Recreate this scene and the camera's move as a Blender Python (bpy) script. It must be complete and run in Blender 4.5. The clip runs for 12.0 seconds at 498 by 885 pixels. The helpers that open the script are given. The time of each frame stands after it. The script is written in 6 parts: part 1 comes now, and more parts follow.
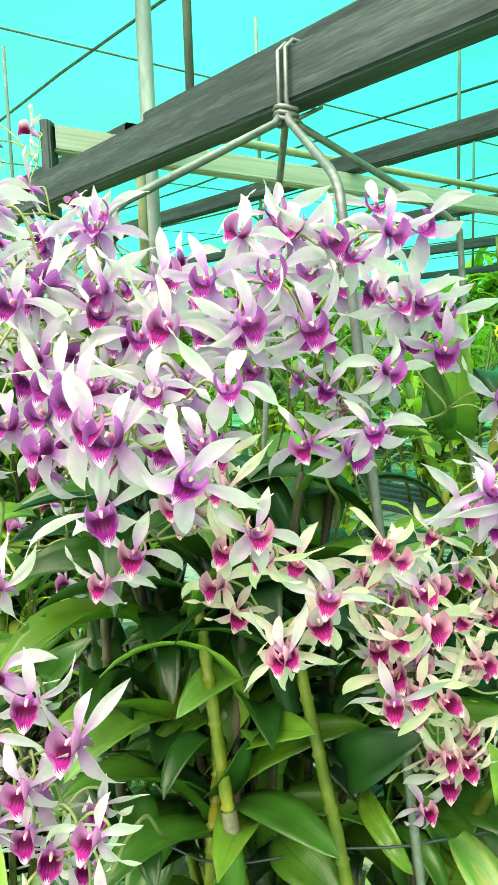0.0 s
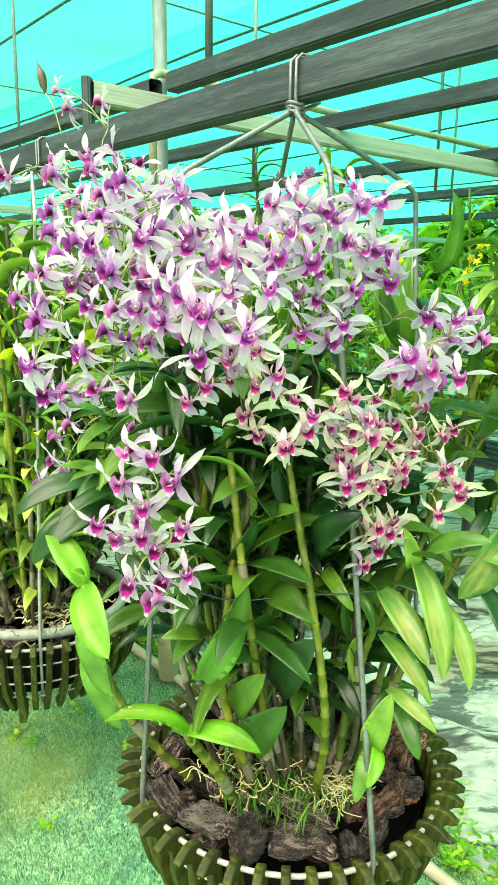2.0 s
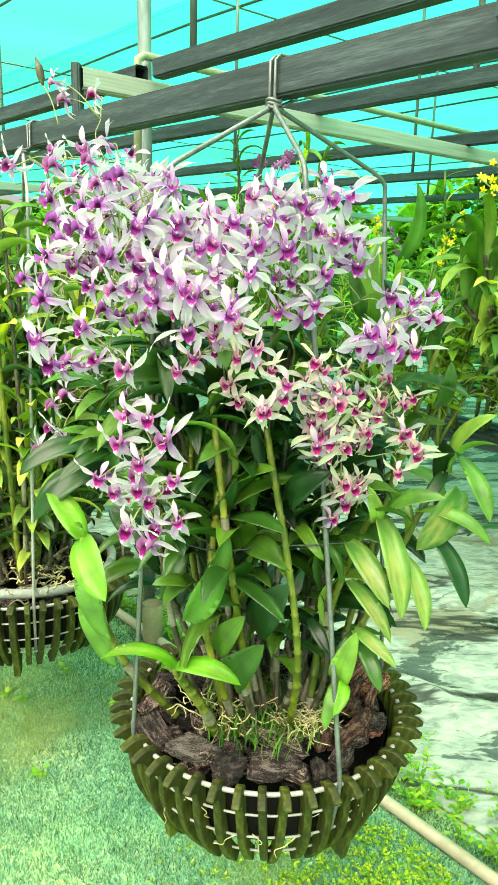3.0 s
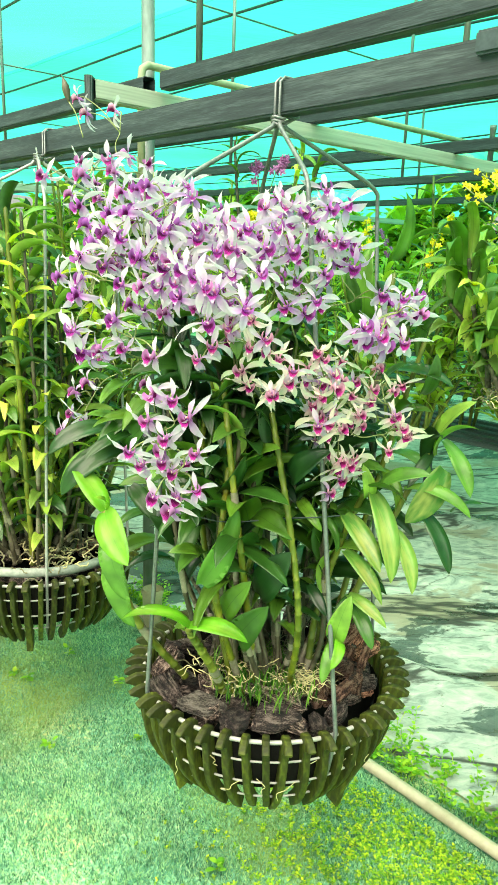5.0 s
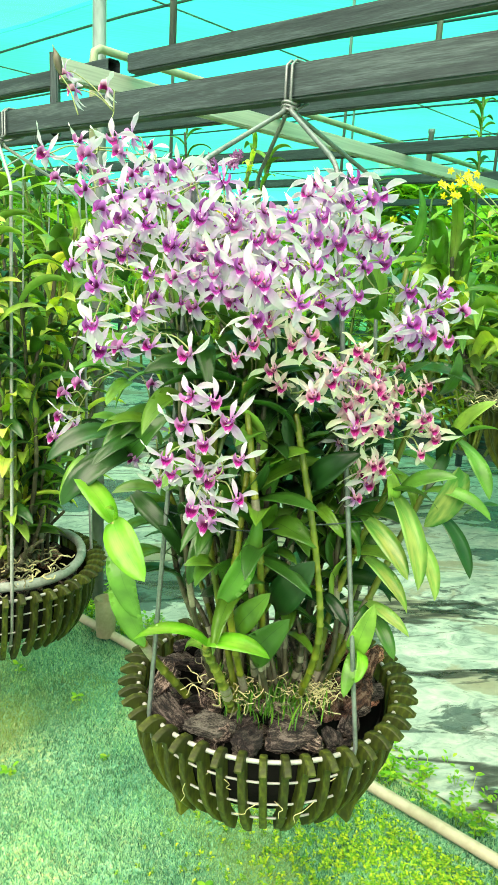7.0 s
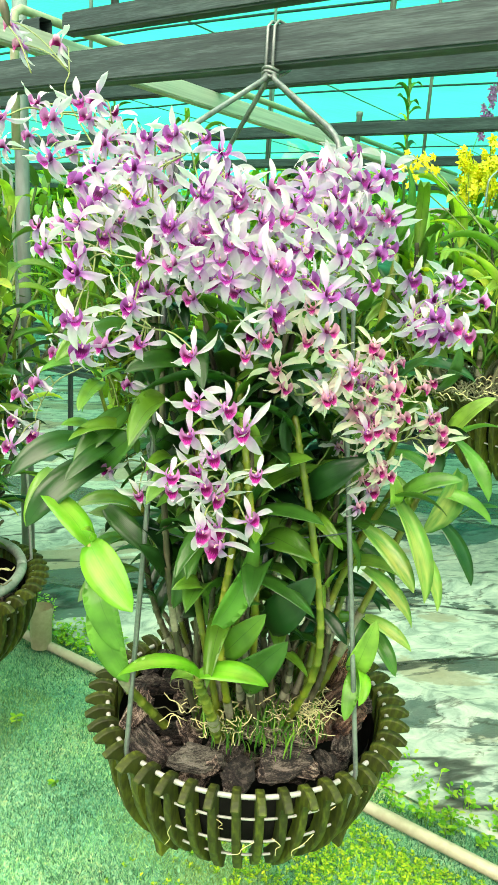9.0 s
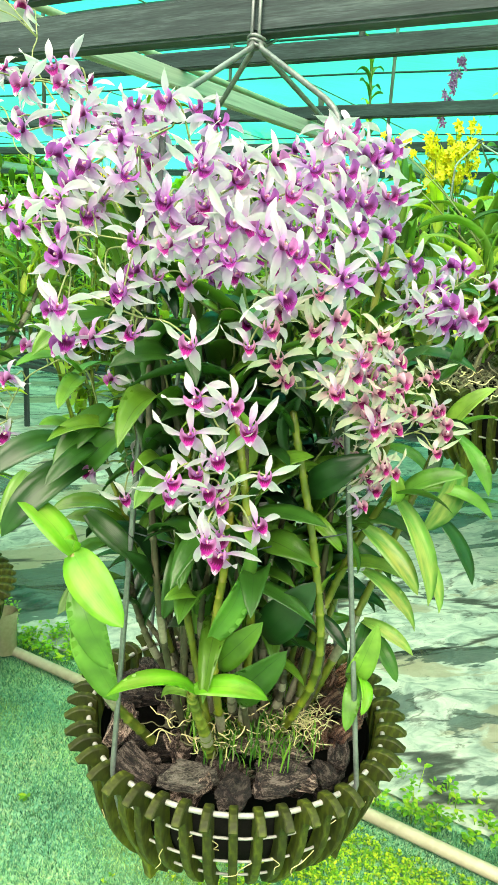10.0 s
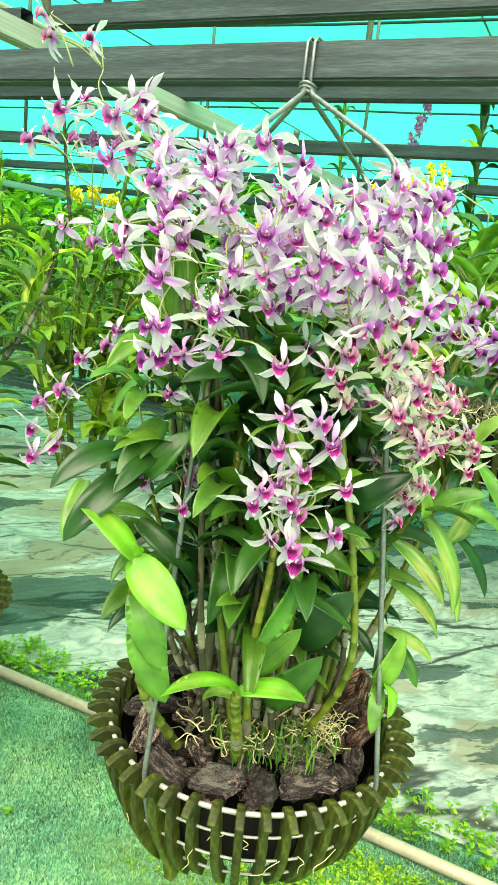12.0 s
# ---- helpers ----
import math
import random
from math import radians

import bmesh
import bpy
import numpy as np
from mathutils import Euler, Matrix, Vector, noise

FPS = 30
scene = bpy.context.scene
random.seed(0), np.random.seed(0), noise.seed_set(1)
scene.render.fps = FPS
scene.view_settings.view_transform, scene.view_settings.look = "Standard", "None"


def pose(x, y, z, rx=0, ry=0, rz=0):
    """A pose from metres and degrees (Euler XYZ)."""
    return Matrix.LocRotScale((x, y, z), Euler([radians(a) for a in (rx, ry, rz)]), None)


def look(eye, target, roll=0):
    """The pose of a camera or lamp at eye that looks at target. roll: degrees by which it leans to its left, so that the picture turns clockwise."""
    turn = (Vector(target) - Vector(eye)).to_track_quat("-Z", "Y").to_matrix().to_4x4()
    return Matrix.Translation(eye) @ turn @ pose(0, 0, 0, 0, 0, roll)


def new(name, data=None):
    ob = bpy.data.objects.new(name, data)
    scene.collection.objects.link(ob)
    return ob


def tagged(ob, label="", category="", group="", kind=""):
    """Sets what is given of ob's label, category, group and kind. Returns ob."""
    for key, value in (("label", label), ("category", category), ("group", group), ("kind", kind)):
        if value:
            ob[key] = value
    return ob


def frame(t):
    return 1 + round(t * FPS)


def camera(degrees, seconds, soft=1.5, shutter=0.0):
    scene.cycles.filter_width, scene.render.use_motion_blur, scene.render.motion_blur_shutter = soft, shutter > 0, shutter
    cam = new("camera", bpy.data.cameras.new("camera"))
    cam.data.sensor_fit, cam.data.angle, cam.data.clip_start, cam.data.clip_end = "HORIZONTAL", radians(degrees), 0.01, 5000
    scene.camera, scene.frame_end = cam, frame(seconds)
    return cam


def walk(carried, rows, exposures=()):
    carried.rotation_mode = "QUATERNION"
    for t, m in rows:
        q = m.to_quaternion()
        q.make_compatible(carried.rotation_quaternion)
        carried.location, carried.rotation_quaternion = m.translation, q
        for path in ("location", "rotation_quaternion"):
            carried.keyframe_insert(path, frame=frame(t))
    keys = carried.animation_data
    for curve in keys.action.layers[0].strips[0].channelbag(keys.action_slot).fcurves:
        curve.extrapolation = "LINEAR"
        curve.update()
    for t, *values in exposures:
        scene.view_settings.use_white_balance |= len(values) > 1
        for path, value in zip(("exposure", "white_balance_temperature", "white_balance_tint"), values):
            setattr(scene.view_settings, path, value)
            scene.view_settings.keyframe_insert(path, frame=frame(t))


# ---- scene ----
cam = camera(37.5, 12.0)
PATH = [
    (0, (0.044, -0.021, 1.459), (-0.123, 1.953, 1.19), -1.8),
    (0.5, (0.097, -0.098, 1.456), (-0.107, 1.867, 1.147), -0.8),
    (1, (0.112, -0.18, 1.449), (-0.111, 1.776, 1.095), -0.1),
    (1.5, (0.069, -0.271, 1.445), (-0.105, 1.682, 1.05), 0.5),
    (2, (0.022, -0.381, 1.447), (-0.073, 1.569, 1.013), 0.9),
    (2.5, (0.01, -0.437, 1.457), (-0.032, 1.508, 0.994), 1.4),
    (3, (0.025, -0.497, 1.456), (-0.014, 1.441, 0.965), 1.5),
    (3.5, (0.029, -0.557, 1.458), (-0.03, 1.378, 0.955), 1.2),
    (3.7, (0.021, -0.577, 1.461), (-0.031, 1.357, 0.954), 1.1),
    (5.5, (-0.026, -0.632, 1.455), (-0.007, 1.308, 0.969), 2.4),
    (6, (-0.082, -0.596, 1.449), (-0.01, 1.342, 0.96), 2.4),
    (6.5, (-0.135, -0.572, 1.442), (0.013, 1.362, 0.956), 2.5),
    (7, (-0.174, -0.548, 1.438), (0.057, 1.379, 0.958), 3.1),
    (7.2, (-0.191, -0.54, 1.436), (0.076, 1.384, 0.961), 3.4),
    (8.8, (-0.285, -0.423, 1.432), (0.176, 1.458, 0.932), 3.8),
    (9, (-0.276, -0.404, 1.432), (0.198, 1.472, 0.926), 3.6),
    (9.5, (-0.256, -0.356, 1.426), (0.26, 1.507, 0.911), 3.4),
    (10, (-0.308, -0.32, 1.42), (0.282, 1.517, 0.895), 3.6),
    (10.5, (-0.372, -0.313, 1.418), (0.302, 1.495, 0.888), 4.1),
    (11, (-0.412, -0.315, 1.417), (0.314, 1.476, 0.902), 5.0),
    (11.5, (-0.452, -0.32, 1.416), (0.292, 1.473, 0.933), 6.0),
    (12, (-0.475, -0.33, 1.414), (0.275, 1.468, 0.961), 6.6),
]
walk(cam, [(t, look(eye, target, roll)) for t, eye, target, roll in PATH], [(0, 1.71, 7250, 13), (12, 1.71, 7250, 13)])


# ---- light ----
world = bpy.data.worlds.new("sky")
scene.world = world
world.use_nodes = True
wn = world.node_tree.nodes
sky = wn.new("ShaderNodeTexSky")
sky.sky_type = "NISHITA"
sky.sun_disc = False
SUN_EL, SUN_AZ = radians(68), radians(205)      # azimuth clockwise from +y
sky.sun_elevation, sky.sun_rotation = SUN_EL, SUN_AZ
sky.air_density, sky.dust_density = 1.0, 2.0
world.node_tree.links.new(sky.outputs[0], wn["Background"].inputs[0])
wn["Background"].inputs[1].default_value = 0.05
sun = new("sun", bpy.data.lights.new("sun", "SUN"))
sun.data.energy, sun.data.angle, sun.data.color = 5.0, radians(95), (1.0, 0.94, 0.83)
to_sun = Vector((math.sin(SUN_AZ) * math.cos(SUN_EL), math.cos(SUN_AZ) * math.cos(SUN_EL), math.sin(SUN_EL)))
sun.matrix_basis = look(to_sun * 20, (0, 0, 0))


# ---- materials ----
def nodes_of(name):
    m = bpy.data.materials.new(name)
    m.use_nodes = True
    n = m.node_tree.nodes
    return m, n, m.node_tree.links, n["Principled BSDF"]


def ramp(n, stops):
    r = n.new("ShaderNodeValToRGB")
    e = r.color_ramp.elements
    while len(e) < len(stops):
        e.new(0.5)
    for el, (p, c) in zip(e, stops):
        el.position, el.color = p, (*c, 1)
    return r


def noise_tex(n, l, scale, detail=4, coord="Object", stretch=None):
    tc = n.new("ShaderNodeTexCoord")
    t = n.new("ShaderNodeTexNoise")
    t.inputs["Scale"].default_value, t.inputs["Detail"].default_value = scale, detail
    if stretch:
        mp = n.new("ShaderNodeMapping")
        mp.inputs["Scale"].default_value = stretch
        l.new(tc.outputs[coord], mp.inputs[0])
        l.new(mp.outputs[0], t.inputs[0])
    else:
        l.new(tc.outputs[coord], t.inputs[0])
    return t


def add_bump(n, l, b, height, strength, distance):
    bu = n.new("ShaderNodeBump")
    bu.inputs["Strength"].default_value, bu.inputs["Distance"].default_value = strength, distance
    l.new(height, bu.inputs["Height"])
    l.new(bu.outputs[0], b.inputs["Normal"])
    return bu


def rough_stuff(name, stops, scale, rough=0.7, metal=0.0, bump=0.3, dist=0.004, stretch=None, fine=6.0, coord="Object", vary=0.0, spec=0.5):
    """A surface with patches and a finer grain of the same kind."""
    m, n, l, b = nodes_of(name)
    a = noise_tex(n, l, scale, 5, coord, stretch)
    f = noise_tex(n, l, scale * fine, 6, coord, stretch)
    mx = n.new("ShaderNodeMix")
    mx.inputs[0].default_value = 0.45
    l.new(a.outputs[0], mx.inputs[2])
    l.new(f.outputs[0], mx.inputs[3])
    r = ramp(n, stops)
    l.new(mx.outputs[0], r.inputs[0])
    col = r.outputs[0]
    if vary:
        ob = n.new("ShaderNodeObjectInfo")
        vr = ramp(n, [(0.0, (1 - vary, 1 - vary, 1 - vary)), (0.6, (1, 0.97, 0.94)), (1.0, (1 + vary, 1 + 0.95 * vary, 1 + 0.8 * vary))])
        l.new(ob.outputs["Random"], vr.inputs[0])
        mu = n.new("ShaderNodeMix"); mu.data_type = "RGBA"; mu.blend_type = "MULTIPLY"; mu.inputs[0].default_value = 1
        l.new(col, mu.inputs[6]); l.new(vr.outputs[0], mu.inputs[7])
        col = mu.outputs[2]
    l.new(col, b.inputs["Base Color"])
    b.inputs["Roughness"].default_value, b.inputs["Metallic"].default_value, b.inputs["Specular IOR Level"].default_value = rough, metal, spec
    add_bump(n, l, b, mx.outputs[0], bump, dist)
    return m


def leaf_material(name, dark, mid, light, source="object", glow=0.3, blotch=0.0, patches=0.0, gloss=0.2):
    """A glossy strap leaf: veins along it, a pale midrib, light through the blade."""
    m, n, l, b = nodes_of(name)
    if source == "object":
        src = n.new("ShaderNodeObjectInfo").outputs["Random"]
    else:
        src = n.new("ShaderNodeNewGeometry").outputs["Random Per Island"]
    r = ramp(n, [(0.0, dark), (0.55, mid), (1.0, light)])
    l.new(src, r.inputs[0])
    uv = n.new("ShaderNodeUVMap")
    sep = n.new("ShaderNodeSeparateXYZ")
    l.new(uv.outputs[0], sep.inputs[0])
    mid_d = n.new("ShaderNodeMath"); mid_d.operation = "ABSOLUTE"
    sub = n.new("ShaderNodeMath"); sub.operation = "SUBTRACT"; sub.inputs[1].default_value = 0.5
    l.new(sep.outputs[0], sub.inputs[0]); l.new(sub.outputs[0], mid_d.inputs[0])
    rib = ramp(n, [(0.0, (0.55, 0.55, 0.55)), (0.022, (0, 0, 0))])
    l.new(mid_d.outputs[0], rib.inputs[0])
    wave = n.new("ShaderNodeTexWave")
    wave.inputs["Scale"].default_value, wave.inputs["Distortion"].default_value = 5.0, 0.6
    l.new(uv.outputs[0], wave.inputs[0])
    patch = noise_tex(n, l, 3.5, 3)
    pr = ramp(n, [(0.35, (0.72, 0.75, 0.7)), (0.7, (1.2, 1.18, 1.05))])
    l.new(patch.outputs[0], pr.inputs[0])
    mul = n.new("ShaderNodeMix"); mul.data_type = "RGBA"; mul.blend_type = "MULTIPLY"; mul.inputs[0].default_value = 1
    l.new(r.outputs[0], mul.inputs[6]); l.new(pr.outputs[0], mul.inputs[7])
    addm = n.new("ShaderNodeMix"); addm.data_type = "RGBA"
    l.new(rib.outputs[0], addm.inputs[0])
    l.new(mul.outputs[2], addm.inputs[6]); addm.inputs[7].default_value = (dark[0] * 0.7, dark[1] * 0.7, dark[2] * 0.7, 1)
    out_col = addm.outputs[2]
    if patches:
        pn = noise_tex(n, l, patches, 5)
        pk = ramp(n, [(0.5, (0, 0, 0)), (0.66, (0.7, 0.7, 0.7))])
        l.new(pn.outputs[0], pk.inputs[0])
        yg = n.new("ShaderNodeMix"); yg.data_type = "RGBA"
        l.new(pk.outputs[0], yg.inputs[0]); l.new(out_col, yg.inputs[6]); yg.inputs[7].default_value = (0.36, 0.45, 0.09, 1)
        out_col = yg.outputs[2]
    if blotch:
        bn = noise_tex(n, l, 3.0, 3, stretch=(3, 0.6, 1))
        br = ramp(n, [(0.45, (0, 0, 0)), (0.68, (blotch, blotch, blotch))])
        l.new(bn.outputs[0], br.inputs[0])
        ye = n.new("ShaderNodeMix"); ye.data_type = "RGBA"
        l.new(br.outputs[0], ye.inputs[0]); l.new(out_col, ye.inputs[6]); ye.inputs[7].default_value = (0.46, 0.47, 0.13, 1)
        out_col = ye.outputs[2]
    l.new(out_col, b.inputs["Base Color"])
    b.inputs["Roughness"].default_value = 0.32
    b.inputs["Specular IOR Level"].default_value = gloss
    add_bump(n, l, b, wave.outputs["Fac"], 0.06, 0.001)
    tr = n.new("ShaderNodeBsdfTranslucent")
    br2 = n.new("ShaderNodeMix"); br2.data_type = "RGBA"; br2.blend_type = "MULTIPLY"; br2.inputs[0].default_value = 1
    l.new(out_col, br2.inputs[6]); br2.inputs[7].default_value = (1.5, 1.5, 0.6, 1)
    l.new(br2.outputs[2], tr.inputs[0])
    ms = n.new("ShaderNodeMixShader"); ms.inputs[0].default_value = glow
    l.new(b.outputs[0], ms.inputs[1]); l.new(tr.outputs[0], ms.inputs[2])
    l.new(ms.outputs[0], n["Material Output"].inputs[0])
    return m


def petal_material(name, base, mid, tip, edge):
    """White petals flushed with colour towards the flower's heart."""
    m, n, l, b = nodes_of(name)
    tc = n.new("ShaderNodeTexCoord")
    ln = n.new("ShaderNodeVectorMath"); ln.operation = "LENGTH"
    l.new(tc.outputs["Object"], ln.inputs[0])
    rnd = n.new("ShaderNodeObjectInfo")
    sh = n.new("ShaderNodeMapRange")
    sh.inputs[1].default_value, sh.inputs[2].default_value, sh.inputs[3].default_value, sh.inputs[4].default_value = 0, 1, 0.75, 1.5
    l.new(rnd.outputs["Random"], sh.inputs[0])
    mu = n.new("ShaderNodeMath"); mu.operation = "MULTIPLY"
    l.new(ln.outputs["Value"], mu.inputs[0]); l.new(sh.outputs[0], mu.inputs[1])
    sc = n.new("ShaderNodeMath"); sc.operation = "MULTIPLY"; sc.inputs[1].default_value = 22
    l.new(mu.outputs[0], sc.inputs[0])
    r = ramp(n, [(0.06, base), (0.24, mid), (0.46, tip), (0.9, edge)])
    l.new(sc.outputs[0], r.inputs[0])
    tone = ramp(n, [(0.0, (0.80, 0.74, 0.84)), (0.45, (1, 0.98, 1)), (1.0, (1.12, 1.12, 1.08))])
    streak = noise_tex(n, l, 220, 3)
    mean = n.new("ShaderNodeMath"); mean.operation = "MULTIPLY_ADD"; mean.inputs[1].default_value = 0.7
    half = n.new("ShaderNodeMath"); half.operation = "MULTIPLY"; half.inputs[1].default_value = 0.5
    l.new(rnd.outputs["Random"], half.inputs[0]); l.new(streak.outputs[0], mean.inputs[0]); l.new(half.outputs[0], mean.inputs[2])
    l.new(mean.outputs[0], tone.inputs[0])
    mt = n.new("ShaderNodeMix"); mt.data_type = "RGBA"; mt.blend_type = "MULTIPLY"; mt.inputs[0].default_value = 1
    l.new(r.outputs[0], mt.inputs[6]); l.new(tone.outputs[0], mt.inputs[7])
    l.new(mt.outputs[2], b.inputs["Base Color"])
    b.inputs["Roughness"].default_value = 0.5
    v = noise_tex(n, l, 260, 2)
    add_bump(n, l, b, v.outputs[0], 0.15, 0.001)
    tr = n.new("ShaderNodeBsdfTranslucent")
    l.new(mt.outputs[2], tr.inputs[0])
    ms = n.new("ShaderNodeMixShader"); ms.inputs[0].default_value = 0.5
    l.new(b.outputs[0], ms.inputs[1]); l.new(tr.outputs[0], ms.inputs[2])
    l.new(ms.outputs[0], n["Material Output"].inputs[0])
    return m


def lip_material(name, deep, mid, lobe, tip):
    """Deep magenta throat, paler veined side lobes, white frilled tip."""
    m, n, l, b = nodes_of(name)
    uv = n.new("ShaderNodeUVMap")
    sep = n.new("ShaderNodeSeparateXYZ")
    l.new(uv.outputs[0], sep.inputs[0])
    veins = n.new("ShaderNodeTexWave")
    veins.inputs["Scale"].default_value, veins.inputs["Distortion"].default_value, veins.inputs["Detail"].default_value = 4.5, 2.0, 2.0
    l.new(uv.outputs[0], veins.inputs[0])
    vm = n.new("ShaderNodeMath"); vm.operation = "MULTIPLY_ADD"; vm.inputs[1].default_value = 0.16; vm.inputs[2].default_value = -0.08
    l.new(veins.outputs["Fac"], vm.inputs[0])
    ad = n.new("ShaderNodeMath"); ad.operation = "ADD"
    l.new(sep.outputs[1], ad.inputs[0]); l.new(vm.outputs[0], ad.inputs[1])
    r = ramp(n, [(0.0, mid), (0.10, deep), (0.45, deep), (0.62, mid), (0.80, mid), (0.95, tip)])
    l.new(ad.outputs[0], r.inputs[0])
    sub = n.new("ShaderNodeMath"); sub.operation = "SUBTRACT"; sub.inputs[1].default_value = 0.5
    ab = n.new("ShaderNodeMath"); ab.operation = "ABSOLUTE"
    l.new(sep.outputs[0], sub.inputs[0]); l.new(sub.outputs[0], ab.inputs[0])
    er = ramp(n, [(0.17, (0, 0, 0)), (0.34, (0.7, 0.7, 0.7)), (0.48, (0.97, 0.97, 0.97))])
    l.new(ab.outputs[0], er.inputs[0])
    mx = n.new("ShaderNodeMix"); mx.data_type = "RGBA"
    l.new(er.outputs[0], mx.inputs[0]); l.new(r.outputs[0], mx.inputs[6]); mx.inputs[7].default_value = (*lobe, 1)
    l.new(mx.outputs[2], b.inputs["Base Color"])
    b.inputs["Roughness"].default_value = 0.6
    b.inputs["Specular IOR Level"].default_value = 0.25
    add_bump(n, l, b, veins.outputs["Fac"], 0.2, 0.001)
    tr = n.new("ShaderNodeBsdfTranslucent")
    l.new(mx.outputs[2], tr.inputs[0])
    ms = n.new("ShaderNodeMixShader"); ms.inputs[0].default_value = 0.3
    l.new(b.outputs[0], ms.inputs[1]); l.new(tr.outputs[0], ms.inputs[2])
    l.new(ms.outputs[0], n["Material Output"].inputs[0])
    return m


def net_material(name, clear, deep=1.0, tint=(0.86, 1, 0.91)):
    """Green-blue shade cloth: glows with the daylight above it and lets part of it through its weave."""
    m, n, l, b = nodes_of(name)
    f = noise_tex(n, l, 0.45, 2)
    w = noise_tex(n, l, 60, 2, stretch=(0.02, 1, 1))
    mx = n.new("ShaderNodeMix"); mx.inputs[0].default_value = 0.25
    l.new(f.outputs[0], mx.inputs[2]); l.new(w.outputs[0], mx.inputs[3])
    r = ramp(n, [(0.34, (0.0, 0.38 * deep, 0.23 * deep)), (0.5, (0.0, 0.54 * deep, 0.34 * deep)), (0.68, (0.0, 0.70 * deep, 0.45 * deep))])
    l.new(mx.outputs[0], r.inputs[0])
    tr = n.new("ShaderNodeBsdfTranslucent")
    l.new(r.outputs[0], tr.inputs[0])
    cl = n.new("ShaderNodeBsdfTransparent")
    cl.inputs[0].default_value = (*tint, 1)
    ms = n.new("ShaderNodeMixShader"); ms.inputs[0].default_value = clear
    l.new(tr.outputs[0], ms.inputs[1]); l.new(cl.outputs[0], ms.inputs[2])
    l.new(ms.outputs[0], n["Material Output"].inputs[0])
    return m


STEEL = rough_stuff("galvanised_steel", [(0.3, (0.007, 0.015, 0.016)), (0.5, (0.026, 0.045, 0.045)), (0.7, (0.078, 0.115, 0.112))], 8, 0.6, 0.15, 0.3, 0.001, (0.5, 8, 8), 9.0)
STEEL_TUBE = rough_stuff("steel_tube", [(0.3, (0.09, 0.10, 0.098)), (0.5, (0.17, 0.185, 0.18)), (0.7, (0.28, 0.295, 0.285))], 9, 0.5, 0.25, 0.15, 0.001, (1, 1, 0.3), 5.0)
STEEL_PALE = rough_stuff("weathered_pale_steel", [(0.3, (0.28, 0.30, 0.25)), (0.55, (0.46, 0.48, 0.40)), (0.8, (0.60, 0.60, 0.50))], 5, 0.6, 0.2, 0.15, 0.001, (0.22, 5, 9), 5.0)
PIPE_PALE = rough_stuff("pale_pipe", [(0.3, (0.3, 0.29, 0.18)), (0.7, (0.48, 0.46, 0.32))], 9, 0.55, 0.1, 0.1, 0.001)
ROD_PALE = rough_stuff("bright_rod_steel", [(0.3, (0.2, 0.22, 0.2)), (0.7, (0.4, 0.42, 0.39))], 30, 0.45, 0.3, 0.1, 0.0005)
ROD = rough_stuff("rod_steel", [(0.3, (0.075, 0.095, 0.09)), (0.7, (0.22, 0.25, 0.235))], 30, 0.4, 0.4, 0.1, 0.0005)
WIRE_DARK = rough_stuff("dark_wire", [(0.3, (0.02, 0.04, 0.04)), (0.7, (0.05, 0.08, 0.08))], 30, 0.5, 0.2, 0.1, 0.0005)
RING = rough_stuff("white_ring", [(0.3, (0.24, 0.26, 0.23)), (0.7, (0.46, 0.47, 0.43))], 25, 0.45, 0.1, 0.1, 0.0005)
SLAT = rough_stuff("olive_slat", [(0.3, (0.006, 0.009, 0.0012)), (0.5, (0.026, 0.038, 0.003)), (0.75, (0.10, 0.14, 0.010))], 14, 0.65, 0.0, 0.35, 0.001, (1, 1, 0.4), 8.0, vary=0.3, spec=0.3)
LINER = rough_stuff("black_liner", [(0.3, (0.008, 0.008, 0.007)), (0.7, (0.014, 0.014, 0.012))], 40, 0.9, 0.0, 0.5, 0.003, spec=0.1)


def bark_material(name, pit, dark, mid, pale):
    """Flaky bark: long fissures along the piece, dusty plates between them."""
    m, n, l, b = nodes_of(name)
    fis = noise_tex(n, l, 3.0, 9, stretch=(1.0, 1.7, 1.3))
    fine = noise_tex(n, l, 24, 9, stretch=(1, 1.25, 1.2))
    mx = n.new("ShaderNodeMix"); mx.inputs[0].default_value = 0.4
    l.new(fis.outputs[0], mx.inputs[2]); l.new(fine.outputs[0], mx.inputs[3])
    r = ramp(n, [(0.42, pit), (0.47, dark), (0.525, mid), (0.58, pale)])
    l.new(mx.outputs[0], r.inputs[0])
    vr = ramp(n, [(0.0, (0.22, 0.21, 0.2)), (0.55, (0.75, 0.75, 0.75)), (1.0, (1.7, 1.62, 1.55))])
    l.new(n.new("ShaderNodeObjectInfo").outputs["Random"], vr.inputs[0])
    mu = n.new("ShaderNodeMix"); mu.data_type = "RGBA"; mu.blend_type = "MULTIPLY"; mu.inputs[0].default_value = 1
    l.new(r.outputs[0], mu.inputs[6]); l.new(vr.outputs[0], mu.inputs[7])
    l.new(mu.outputs[2], b.inputs["Base Color"])
    b.inputs["Roughness"].default_value = 0.9
    add_bump(n, l, b, mx.outputs[0], 1.0, 0.03)
    return m


